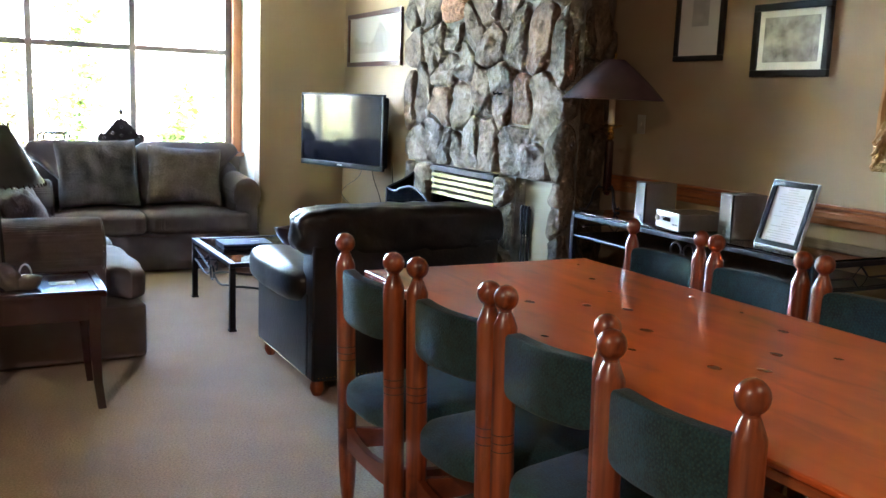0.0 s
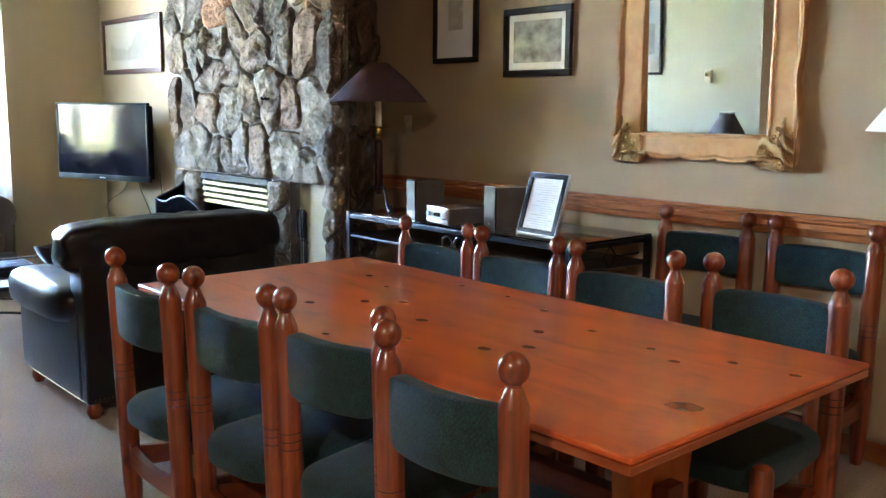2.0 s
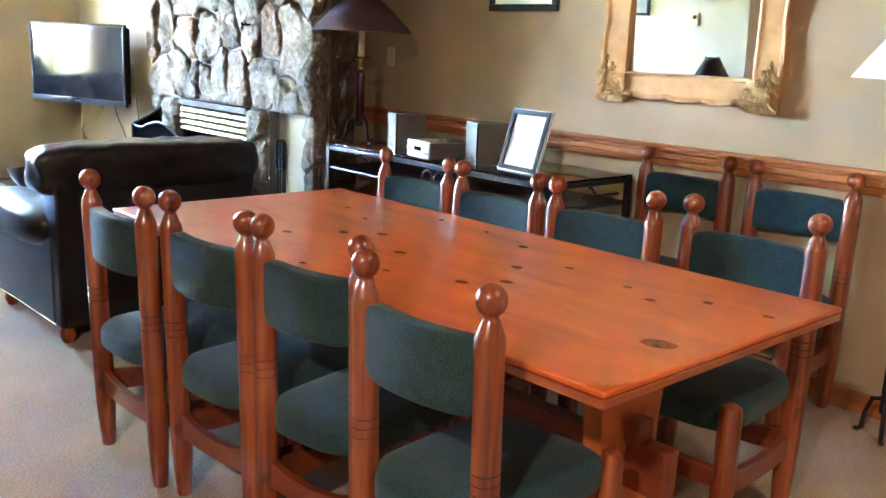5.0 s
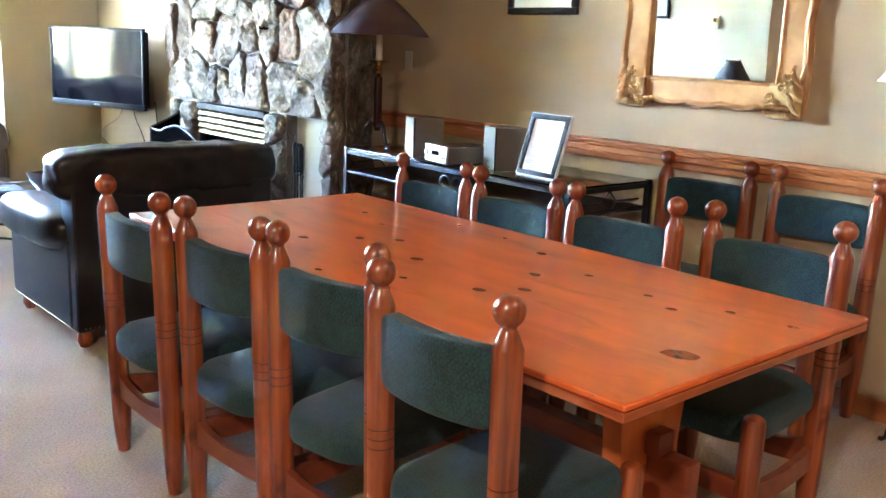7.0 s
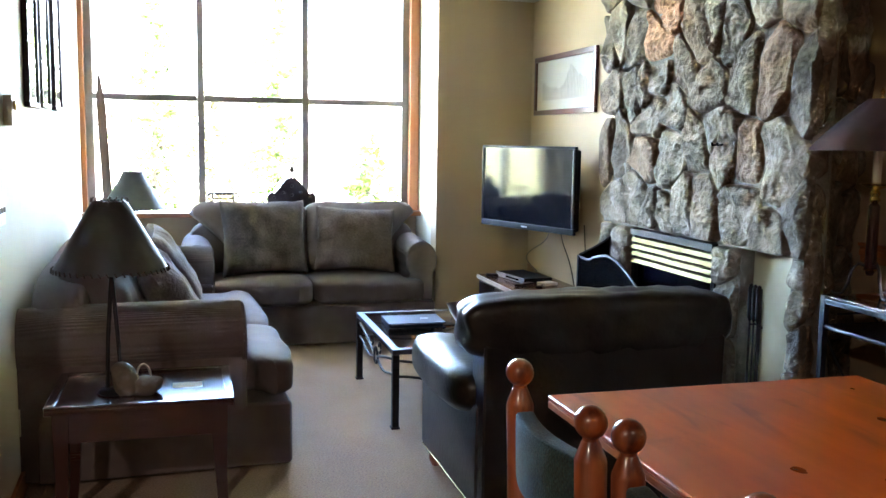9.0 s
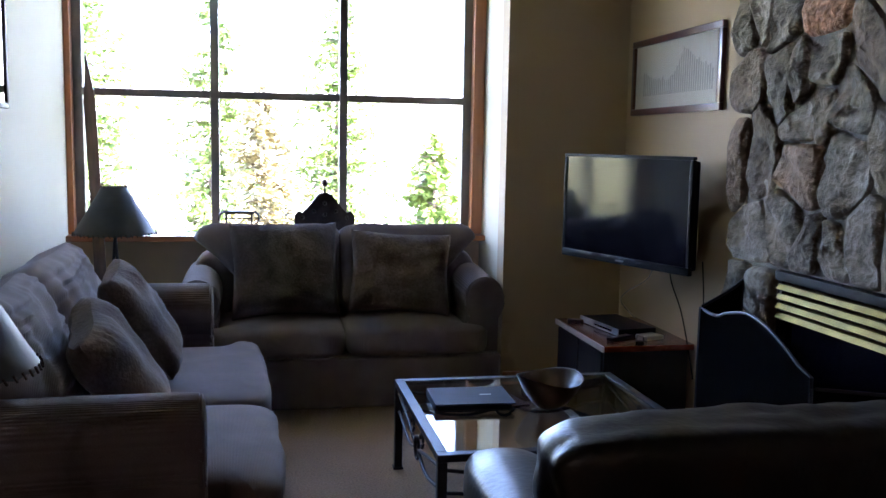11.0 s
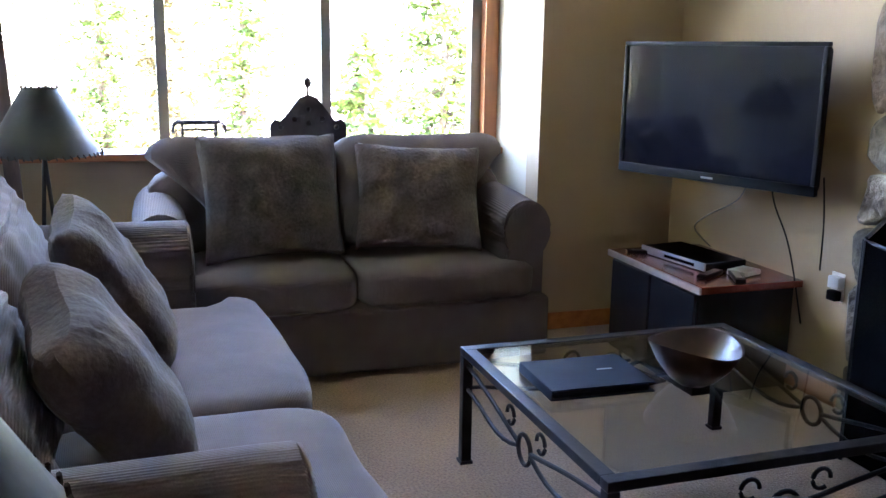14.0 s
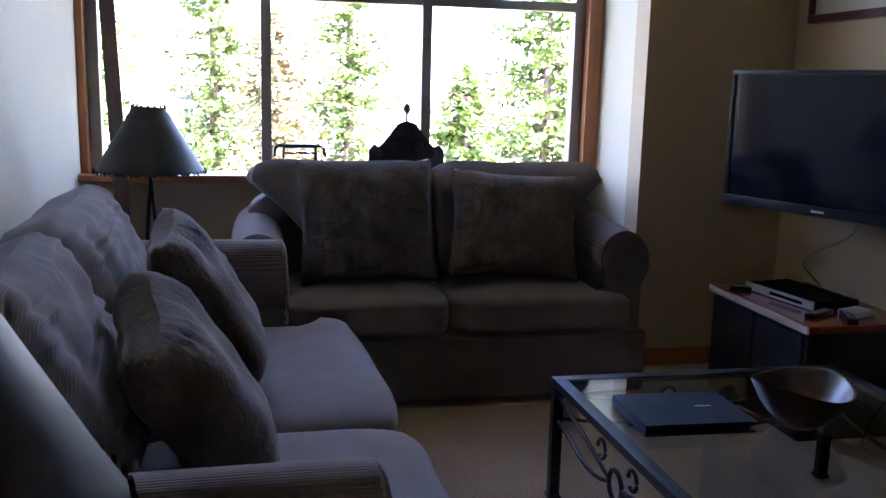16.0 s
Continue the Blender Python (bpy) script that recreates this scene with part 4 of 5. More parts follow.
def table_lamp():
    t = thing("table_lamp", (1.813, 3.159, TOPZ), "aubergine coolie-shaded lamp with a dark stem and brass collars", "lamp")
    c = (1.813, 3.159, TOPZ)
    bm = bmesh.new()
    for k in range(3):
        a = radians(20 + 120 * k)
        d = Vector((math.cos(a), math.sin(a), 0))
        pts = [Vector(c) + d * r + Vector((0, 0, z)) for r, z in ((0.012, 0.14), (0.05, 0.15), (0.075, 0.12), (0.085, 0.06), (0.11, 0.012), (0.14, 0.008), (0.15, 0.02))]
        tube(bm, pts, 0.007)
    part("base", bm, IRON, t, "three curved iron feet")
    bm = bmesh.new()
    lathe(bm, [(0.014, 0.10), (0.026, 0.13), (0.024, 0.41), (0.016, 0.42)], c, 14)
    part("stem", bm, CHERRY_D, t, "dark red-brown stem")
    bm = bmesh.new()
    lathe(bm, [(0.012, 0.42), (0.024, 0.435), (0.016, 0.45), (0.022, 0.465), (0.012, 0.48), (0.062, 0.50), (0.066, 0.507), (0.012, 0.512)], c, 20)
    part("collar", bm, BRASS, t, "polished brass collar")
    bm = bmesh.new()
    lathe(bm, [(0.018, 0.115), (0.030, 0.125), (0.018, 0.135)], c, 16)
    part("collar", bm, BRASS, t, "polished brass collar")
    bm = bmesh.new()
    lathe(bm, [(0.019, 0.512), (0.019, 0.68), (0.006, 0.69), (0.006, 0.88)], c, 14)
    part("candle_tube", bm, PLASTIC, t, "ivory candle tube")
    bm = bmesh.new()
    cone_shade(bm, c, 0.290, 0.650, 0.055, 0.875, flare=0.05)
    part("shade", bm, SHADE_P, t, "aubergine cloth shade")
    bm = bmesh.new()
    lathe(bm, [(0.283, 0.652), (0.215, 0.70), (0.05, 0.872)], c, 40, caps=False)
    part("lining", bm, SHADE_IN, t, "pale pink lining")
    bm = bmesh.new()
    lathe(bm, [(0.008, 0.865), (0.012, 0.88), (0.006, 0.89), (0.010, 0.905), (0.0, 0.925)], c, 12)
    part("finial", bm, BRASS, t, "brass finial")
    t.scale = (0.965, 0.965, 0.965)


table_lamp()


def turned(ob, loc, deg):
    ob.matrix_basis = Matrix.Translation(loc) @ Matrix.Rotation(radians(deg), 4, "Z")
    return ob


def speaker(loc, deg):
    t = thing("speaker", (0, 0, 0), "small grey bookshelf speaker on the console", "speaker", "speakers")
    simple("case", GREYBOX, [(-0.085, 0.085, -0.062, 0.062, 0.0, 0.208)], t, bevel=0.003)
    simple("grille", CLOTH_GREY, [(-0.095, -0.0855, -0.058, 0.040, 0.055, 0.203)], t, bevel=0.002)
    simple("side_strip", BLACK, [(-0.093, -0.0855, -0.062, -0.0585, 0.0, 0.208)], t, "dark edge strip")
    simple("badge", SILVER, [(-0.089, -0.0855, -0.012, 0.012, 0.018, 0.036)], t)
    return turned(t, loc, deg)


speaker((1.813, 2.744, TOPZ), -14)
speaker((1.852, 2.175, TOPZ), -14)
st = thing("stereo", (0, 0, 0), "slim silver stereo receiver on the console", "stereo")
simple("case", GREYBOX, [(-0.13, 0.14, -0.11, 0.11, 0.006, 0.088)], st, bevel=0.004)
simple("fascia", SILVER, [(-0.142, -0.1305, -0.112, 0.112, 0.004, 0.09)], st, "bright silver front", 0.003)
simple("display", SCREEN, [(-0.1445, -0.1425, -0.035, 0.035, 0.042, 0.062)], st, "dark display")
for k in range(4):
    simple("button", BLACK, [(-0.1445, -0.1425, -0.10 + k * 0.013, -0.094 + k * 0.013, 0.03, 0.036)], st)
bm = bmesh.new()
lathe(bm, [(0.014, 0), (0.013, 0.012), (0, 0.012)], seg=16)
bm.transform(Matrix.Translation((-0.142, 0.085, 0.05)) @ Matrix.Rotation(radians(-90), 4, "Y"))
part("knob", bm, SILVER, st)
turned(st, (1.813, 2.460, TOPZ), -12)

sign = thing("framed_notice", (0, 0, 0), "black and silver framed sheet of small print leaning on the console", "picture frame")
simple("frame", BLACK, [(-0.007, 0.007, -0.128, 0.128, 0, 0.022), (-0.007, 0.007, -0.128, 0.128, 0.272, 0.296), (-0.007, 0.007, -0.128, -0.102, 0.022, 0.272), (-0.007, 0.007, 0.102, 0.128, 0.022, 0.272)], sign, bevel=0.002)
simple("rim", SILVER, [(-0.004, 0.010, -0.133, 0.133, -0.004, 0.0), (-0.004, 0.010, -0.133, 0.133, 0.296, 0.30), (-0.004, 0.010, -0.133, -0.128, 0, 0.296), (-0.004, 0.010, 0.128, 0.133, 0, 0.296)], sign, "silver rim")
simple("sheet", PAPER, [(0.001, 0.004, -0.102, 0.102, 0.022, 0.272)], sign, "white printed sheet")
bm = bmesh.new()
rng = random.Random(5)
for k in range(22):
    z = 0.258 - k * 0.0112
    w = 0.03 if k < 2 else rng.uniform(0.05, 0.085)
    box(bm, -0.0002, 0.0008, -min(w, 0.08), w if k < 2 else rng.uniform(0.0, 0.08), z, z + 0.0035)
part("print", bm, INK_SOFT, sign, "lines of small print", flat=True)
sign.matrix_basis = Matrix.Translation((1.785, 1.90, TOPZ + 0.004)) @ Matrix.Rotation(radians(-4), 4, "Z") @ Matrix.Rotation(radians(17), 4, "Y")

# floor lamp with a white shade
fl = thing("floor_lamp", (2.13, 0.23, 0), "black iron floor lamp with a white cone shade", "lamp")
bm = bmesh.new()
tube(bm, [(2.13, 0.23, 0.10), (2.13, 0.23, 1.62)], 0.010)
part("pole", bm, IRON, fl)
for k in range(3):
    bm = bmesh.new()
    a = radians(90 + 120 * k)
    d = Vector((math.cos(a), math.sin(a), 0))
    tube(bm, [Vector((2.13, 0.23, 0)) + d * r + Vector((0, 0, z)) for r, z in ((0.0, 0.16), (0.04, 0.15), (0.06, 0.09), (0.07, 0.02), (0.085, 0.009), (0.095, 0.012))], 0.009)
    part("foot", bm, IRON, fl, "scrolled iron foot")
bm = bmesh.new()
cone_shade(bm, (2.13, 0.23, 0), 0.275, 1.37, 0.095, 1.62)
part("shade", bm, SHADE_W, fl, "white linen cone shade")

# ---- television, cabinet ----


def television():
    a, b = Vector((1.160, 6.46, 0)), Vector((1.500, 5.53, 0))
    L_ = (b - a).length
    ang = math.atan2(b.y - a.y, b.x - a.x)
    t = thing("television", (0, 0, 0), "wall-hung flat black television tilted a little off the wall", "television")
    # local: x along the set, -y towards the room
    simple("case", BLACK, [(0.02, L_ - 0.02, -0.0, 0.05, 0.02, 0.57)], t, bevel=0.012)
    bm = bmesh.new()
    for q in ((0, L_, -0.03, 0.0, 0, 0.042), (0, L_, -0.03, 0.0, 0.574, 0.592), (0, 0.020, -0.03, 0.0, 0.042, 0.574), (L_ - 0.020, L_, -0.03, 0.0, 0.042, 0.574)):
        box(bm, *q, bevel=0.005)
    part("bezel", bm, BLACK, t, "black bezel")
    simple("screen", SCREEN, [(0.018, L_ - 0.018, -0.022, -0.004, 0.040, 0.576)], t, "glossy dark screen")
    simple("badge", SILVER, [(L_ / 2 - 0.03, L_ / 2 + 0.03, -0.0315, -0.0302, 0.016, 0.024)], t, "small silver badge")
    simple("wall_arm", IRON, [(L_ / 2 - 0.10, L_ / 2 + 0.10, 0.05, 0.07, 0.18, 0.40), (L_ / 2 - 0.02, L_ / 2 + 0.02, 0.07, 0.30, 0.26, 0.31)], t, "black wall arm", 0.003)
    t.matrix_basis = Matrix.Translation((a.x, a.y, 0.868)) @ Matrix.Rotation(ang, 4, "Z")


television()
cab = thing("media_cabinet", (1.37, 6.09, 0), "low dark media cabinet with a red cherry top", "cabinet")
simple("body", DARKWOOD, [(1.135, 1.60, 5.73, 6.45, 0.0, 0.452)], cab, "nearly black body", 0.003)
simple("top", CHERRY, [(1.124, 1.62, 5.70, 6.47, 0.4525, 0.483)], cab, "red cherry top", 0.003)
simple("edge_strip", EDGE, [(1.112, 1.1235, 5.70, 6.47, 0.453, 0.482)], cab, "pale front edge", 0.002)
for y0, y1 in ((5.745, 6.08), (6.10, 6.435)):
    simple("door", DARKWOOD, [(1.122, 1.1345, y0, y1, 0.03, 0.44)], cab, bevel=0.003)
dv = thing("disc_player", (0, 0, 0), "slim silver-edged disc player on the cabinet", "disc player")
simple("case", BLACK, [(-0.10, 0.13, -0.215, 0.215, 0.006, 0.038)], dv, bevel=0.004)
simple("front_panel", SILVER, [(-0.108, -0.1005, -0.215, 0.215, 0.004, 0.040)], dv, "silver front panel", 0.002)
simple("slot", SCREEN, [(-0.1100, -0.1085, -0.15, 0.05, 0.014, 0.028)], dv)
turned(dv, (1.36, 6.15, 0.484), 8)
for k, (x, y, a, l) in enumerate(((1.27, 5.86, 30, 0.17), (1.36, 5.80, 65, 0.19), (1.22, 6.33, -20, 0.15))):
    rc = thing("remote_control", (0, 0, 0), "black remote control lying on the cabinet", "remote control", "remote controls")
    simple("case", BLACK, [(-l / 2, l / 2, -0.022, 0.022, 0, 0.018)], rc, bevel=0.005)
    simple("keypad", GREYBOX, [(-l * 0.35, l * 0.38, -0.014, 0.014, 0.0182, 0.020)], rc)
    turned(rc, (x, y, 0.484), a)
box_ = thing("set_top_box", (0, 0, 0), "small pale plastic box beside the disc player", "box")
simple("case", SILVER, [(-0.06, 0.06, -0.045, 0.045, 0, 0.022)], box_, bevel=0.004)
turned(box_, (1.44, 5.86, 0.484), 20)
for nm, pts in (("cable", [(1.50, 5.95, 0.95), (1.47, 5.97, 0.80), (1.40, 6.10, 0.70), (1.42, 6.22, 0.62), (1.50, 6.2, 0.53)]), ("cable", [(1.52, 5.85, 0.93), (1.53, 5.82, 0.8), (1.56, 5.76, 0.66), (1.58, 5.72, 0.52), (1.61, 5.68, 0.3)]),
                ("cable", [(1.60, 5.62, 0.93), (1.605, 5.60, 0.75), (1.61, 5.60, 0.55)])):
    c = tagged(new(nm), "thin grey cable hanging below the television" if pts[0][1] > 5.9 else "thin black cable hanging below the television", "cable", "cables")
    c.location = pts[0]
    bm = bmesh.new()
    fine = []
    for i in range(len(pts) - 1):
        a0, a1, a2, a3 = (Vector(pts[max(0, min(len(pts) - 1, i + q))]) for q in (-1, 0, 1, 2))
        for s in range(6):
            f = s / 6
            fine.append(0.5 * (2 * a1 + (a2 - a0) * f + (2 * a0 - 5 * a1 + 4 * a2 - a3) * f * f + (3 * a1 - a0 - 3 * a2 + a3) * f ** 3))
    tube(bm, fine + [Vector(pts[-1])], 0.0035, 6)
    part("cord", bm, CLOTH_GREY if pts[0][1] > 5.9 else BLACK, c)
pl = thing("wall_charger", (XR - 0.03, 5.50, 0.52), "white plug-in adapter in the outlet", "adapter")
simple("case", PAPER, [(XR - 0.05, XR - 0.016, 5.47, 5.53, 0.50, 0.55)], pl, bevel=0.006)
simple("plug", BLACK, [(XR - 0.05, XR - 0.016, 5.48, 5.53, 0.45, 0.49)], pl, bevel=0.005)

# ---- seating ----


def fabric_sofa(name, label, width, depth, split):
    """A sofa that faces -y, its front left corner of the base at the origin, x along it."""
    t = thing(name, (0, 0, 0), label, "sofa")
    W, D, A = width, depth, 0.235
    bm = bmesh.new()
    box(bm, 0.03, W - 0.03, -0.04 if D > 1 else 0.02, D - 0.03, 0.02, 0.31, bevel=0.025, seg=3)
    part("base", bm, TAUPE_X, t, "taupe corduroy base")
    bm = bmesh.new()
    blob(bm, (W / 2, D - 0.13, 0.55), (W / 2 - 0.06, 0.13, 0.33), p=6, n=14, noise_amp=0.01)
    part("back", bm, TAUPE_X, t, "taupe corduroy back")
    for k in (0, 1):
        x = 0.0 if k == 0 else W
        s = 1 if k == 0 else -1
        bm = bmesh.new()
        # rolled arm: section across x, run along y
        sec = [(0.035, 0.03), (0.030, 0.30), (0.030, 0.52)]
        c0, r = (0.115, 0.60), 0.118
        sec += [(c0[0] + r * math.cos(radians(a)), c0[1] + r * math.sin(radians(a))) for a in range(215, -46, -15)]
        sec += [(0.215, 0.48), (0.215, 0.03)]
        n = len(sec)
        loops = []
        front = 0.09 if D > 1 else 0.03
        ys = [front, front + 0.004, front + 0.02, front + 0.09, D * 0.5, D * 0.8, D - 0.04]
        ks = [0.86, 0.95, 1.0, 1.0, 1.0, 1.0, 0.98]
        for y, kk in zip(ys, ks):
            up = 0.26 if D > 1 else 0.10 + 0.18 * (y / D) ** 0.8
            loops.append([bm.verts.new((x + s * (0.125 + (u - 0.125) * kk), y + (0.07 if u else 0), up * max(0, v - 0.5) + 0.33 + (v - 0.33) * kk + 0.008 * noise.noise(Vector((u * 8, y * 5, v * 8 + k))))) for u, v in sec])
        for a, b in zip(loops, loops[1:]):
            for i in range(n):
                bm.faces.new((a[i], a[(i + 1) % n], b[(i + 1) % n], b[i]))
        bm.faces.new(loops[0])
        bm.faces.new(loops[-1][::-1])
        part("arm", bm, TAUPE_Y, t, "rolled taupe corduroy arm")
        bm = bmesh.new()
        rim = [(x + s * (0.125 + (u - 0.125) * 0.96), front + 0.084, (0.26 if D > 1 else 0.10) * max(0, v - 0.5) + 0.33 + (v - 0.33) * 0.96) for u, v in sec[2:-1]]
        tube(bm, rim, 0.007, 6)
        part("piping", bm, TAUPE_X, t)
    for k in range(2):
        x0 = A - 0.01 if k == 0 else split
        x1 = split if k == 0 else W - A + 0.01
        bm = bmesh.new()
        blob(bm, ((x0 + x1) / 2, 0.33 - 0.03 * (D > 1), 0.395), ((x1 - x0) / 2 + 0.004, 0.36 + 0.025 * (D > 1), 0.092), p=6, n=16, noise_amp=0.012, crown=0.018, seed=k * 5)
        # the front corners reach round in front of the arms
        for v in bm.verts:
            if v.co.y < 0.10:
                e = (0.10 - v.co.y) / 0.13
                if k == 0 and v.co.x < x0 + 0.1:
                    v.co.x -= 0.13 * min(1, e * 2)
                if k == 1 and v.co.x > x1 - 0.1:
                    v.co.x += 0.13 * min(1, e * 2)
        part("seat_cushion", bm, TAUPE_X, t, "taupe corduroy seat cushion")
        bm = bmesh.new()
        m = Matrix.Translation(((x0 + x1) / 2 + (0.07 if D < 1 else 0) * (2 * k - 1), D - 0.27 - 0.02 * (D > 1), 0.75)) @ Matrix.Rotation(radians(72 - 6 * (D > 1)), 4, "X")
        pillow(bm, m, (x1 - x0) + (0.24 if D < 1 else 0.12), 0.58, 0.27, n=64 if D > 1 else 30, wrinkle=0.020, seed=k * 7.0 + W, soft=0.35, sag=0.15, rounded=0.16, pleat=0.007 * (D > 1))
        # the loose cushion is pinched between the arms and flares over them
        for v in bm.verts:
            e = ((x0 - v.co.x) if k == 0 else (v.co.x - x1)) / 0.16 + 1.2
            if e > 0 and D < 1:
                v.co.x += (1 if k == 0 else -1) * (e - 0.6) * 0.16 * (e > 0.6) * max(0, min(1, 1 - (v.co.z - 0.70) / 0.22))
        part("back_cushion", bm, TAUPE_X, t, "loose taupe corduroy back cushion")
    return t


love = fabric_sofa("loveseat", "taupe corduroy loveseat with rolled arms under the window", 1.84, 0.80, 0.92)
love.matrix_basis = Matrix.Translation((-1.055, 6.32, 0))
sofa = fabric_sofa("sofa", "taupe corduroy sofa with rolled arms along the pale wall", 2.30, 1.06, 1.04)
sofa.matrix_basis = Matrix.Translation((-0.595, 3.93, 0)) @ Matrix.Rotation(radians(92.2), 4, "Z")


def throw(m, w, h, t, mt, label, seed, rounded=0.03):
    ob = thing("throw_pillow", tuple(m.translation), label, "pillow", "throw pillows")
    bm = bmesh.new()
    pillow(bm, m, w, h, t * 1.14, n=40, wrinkle=0.026, seed=seed, soft=0.50, rounded=rounded)
    part("cover", bm, mt, ob)


def lean(x, y, z, tilt, yaw, roll=0):
    return Matrix.Translation((x, y, z)) @ Matrix.Rotation(radians(yaw), 4, "Z") @ Matrix.Rotation(radians(tilt), 4, "X") @ Matrix.Rotation(radians(roll), 4, "Z")


throw(lean(-0.465, 6.64, 0.762, 74, 3, 1), 0.63, 0.57, 0.19, THROW_DARK, "square dark grey-brown cushion on the loveseat", 1.0)
throw(lean(0.20, 6.61, 0.745, 70, -3, -3), 0.61, 0.51, 0.18, THROW, "square worn brown cushion on the loveseat", 2.0)
throw(lean(-1.085, 4.66, 0.69, 58, 92, 14), 0.48, 0.51, 0.17, THROW, "large square worn brown cushion on the sofa", 3.0, 0.09)
throw(lean(-1.09, 5.32, 0.75, 58, 86, 10), 0.42, 0.52, 0.14, THROW, "creased square brown cushion on the sofa", 4.0, 0.07)


def leather_chair():
    t = thing("leather_armchair", (0.55, 3.5, 0), "wide black leather armchair with rolled arms and brass nail heads", "armchair")
    bm = bmesh.new()
    box(bm, 0.05, 1.05, 3.07, 3.86, 0.075, 0.40, bevel=0.03, seg=3)
    part("base", bm, LEATHER, t)
    bm = bmesh.new()
    box(bm, 0.045, 1.055, 3.045, 3.20, 0.075, 0.74, bevel=0.02, seg=3)
    part("back", bm, LEATHER, t, "flat black leather back")
    bm = bmesh.new()
    blob(bm, (0.545, 3.165, 0.79), (0.56, 0.128, 0.125), p=5, n=26, noise_amp=0.016, noise_scale=15)
    part("top_roll", bm, LEATHER, t, "puckered top roll")
    for k, x in ((0, -0.01), (1, 1.10)):
        s = 1 if k == 0 else -1
        bm = bmesh.new()
        blob(bm, (x + s * 0.10, 3.56, 0.525), (0.135, 0.42, 0.105), p=3.2, n=16, noise_amp=0.010, noise_scale=6)
        part("arm_roll", bm, LEATHER, t, "rolled black leather arm")
        bm = bmesh.new()
        box(bm, *sorted((x + s * 0.045, x + s * 0.20)), 3.10, 3.93, 0.075, 0.50, bevel=0.03, seg=3)
        part("arm_panel", bm, LEATHER, t)
    bm = bmesh.new()
    blob(bm, (0.57, 3.62, 0.44), (0.36, 0.34, 0.085), p=5, n=14, crown=0.02)
    part("seat_cushion", bm, LEATHER, t)
    for x in (0.09, 1.01):
        for y in (3.09, 3.85):
            bm = bmesh.new()
            lathe(bm, [(0.022, 0), (0.036, 0.03), (0.034, 0.05), (0.028, 0.074)], (x, y, 0), 14)
            part("foot", bm, POST, t, "turned reddish wooden foot")
    bm = bmesh.new()
    for i in range(40):
        y = 3.09 + i * 0.0205
        bmesh.ops.create_icosphere(bm, subdivisions=1, radius=0.0038, matrix=Matrix.Translation((0.034, y, 0.095)))
    for i in range(46):
        bmesh.ops.create_icosphere(bm, subdivisions=1, radius=0.0038, matrix=Matrix.Translation((0.08 + i * 0.0205, 3.045, 0.095)))
    part("nail_heads", bm, BRASS, t, "row of brass nail heads")["kind"] = "stuff"


leather_chair()

# ---- tables in the living room ----


def coffee_table():
    t = thing("coffee_table", (0.52, 4.92, 0), "square wrought iron coffee table with a glass top", "coffee table")
    x0, x1, y0, y1, z = 0.0, 1.05, 4.39, 5.44, 0.42
    for x in (x0 + 0.018, x1 - 0.018):
        for y in (y0 + 0.018, y1 - 0.018):
            simple("leg", IRON, [(x - 0.018, x + 0.018, y - 0.018, y + 0.018, 0.006, z - 0.028)], t, bevel=0.004)
            simple("leg_pad", IRON, [(x - 0.023, x + 0.023, y - 0.023, y + 0.023, 0, 0.012)], t, bevel=0.003)
    w = 0.042
    simple("frame", IRON, [(x0, x1, y0, y0 + w, z - 0.027, z), (x0, x1, y1 - w, y1, z - 0.027, z), (x0, x0 + w, y0 + w, y1 - w, z - 0.027, z), (x1 - w, x1, y0 + w, y1 - w, z - 0.027, z)], t, "blue-black iron rim", 0.003)
    simple("glass", TINTED, [(x0 + w + 0.001, x1 - w - 0.001, y0 + w + 0.001, y1 - w - 0.001, z - 0.012, z - 0.003)], t, "clear greenish glass")
    xm, ym = (x0 + x1) / 2, (y0 + y1) / 2

    def bar(name, pts, r, label):
        bm = bmesh.new()
        tube(bm, pts, r)
        part(name, bm, IRON, t, label)

    for plane, fixed, mid in (("xz", y0 + 0.018, xm), ("xz", y1 - 0.018, xm), ("yz", x0 + 0.018, ym), ("yz", x1 - 0.018, ym)):
        def at(u, z_):
            return (u, fixed, z_) if plane == "xz" else (fixed, u, z_)
        bar("ring", arc(at(mid, 0.27), 0.045, 0, 360, 20, plane), 0.007, "iron ring")
        for s in (-1, 1):
            fs = [k / 8 for k in range(9)]
            bar("upper_brace", [at(mid + s * (0.045 + 0.455 * f), 0.275 + 0.085 * f ** 1.6 + 0.02 * math.sin(math.pi * f)) for f in fs], 0.007, "curved iron brace")
            bar("lower_brace", [at(mid + s * (0.045 + 0.455 * f), 0.265 - 0.06 * math.sin(math.pi * f) * (1 - f) + 0.01 * f) for f in fs], 0.007, "curved iron brace")
            bar("curl", arc(at(mid + s * 0.11, 0.335), 0.028, 0, 300, 14, plane), 0.006, "small iron curl")


coffee_table()
bd = thing("ring_binder", (0, 0, 0), "navy blue ring binder lying on the coffee table", "binder")
simple("cover", NAVY, [(-0.165, 0.165, -0.13, 0.13, 0.028, 0.032), (-0.165, 0.165, -0.13, 0.13, 0, 0.004)], bd, bevel=0.001)
simple("spine", NAVY, [(-0.169, -0.165, -0.13, 0.13, 0, 0.032)], bd, bevel=0.001)
simple("paper_block", NAVY, [(-0.155, 0.150, -0.118, 0.118, 0.0045, 0.022)], bd, "dark page edges")
simple("title_bar", SILVER, [(0.04, 0.09, 0.005, 0.012, 0.0321, 0.0326)], bd, "small silver lettering")
turned(bd, (0.262, 5.02, 0.4185), -2)
mg = thing("booklet", (0, 0, 0), "thin dark red booklet beside the binder", "booklet")
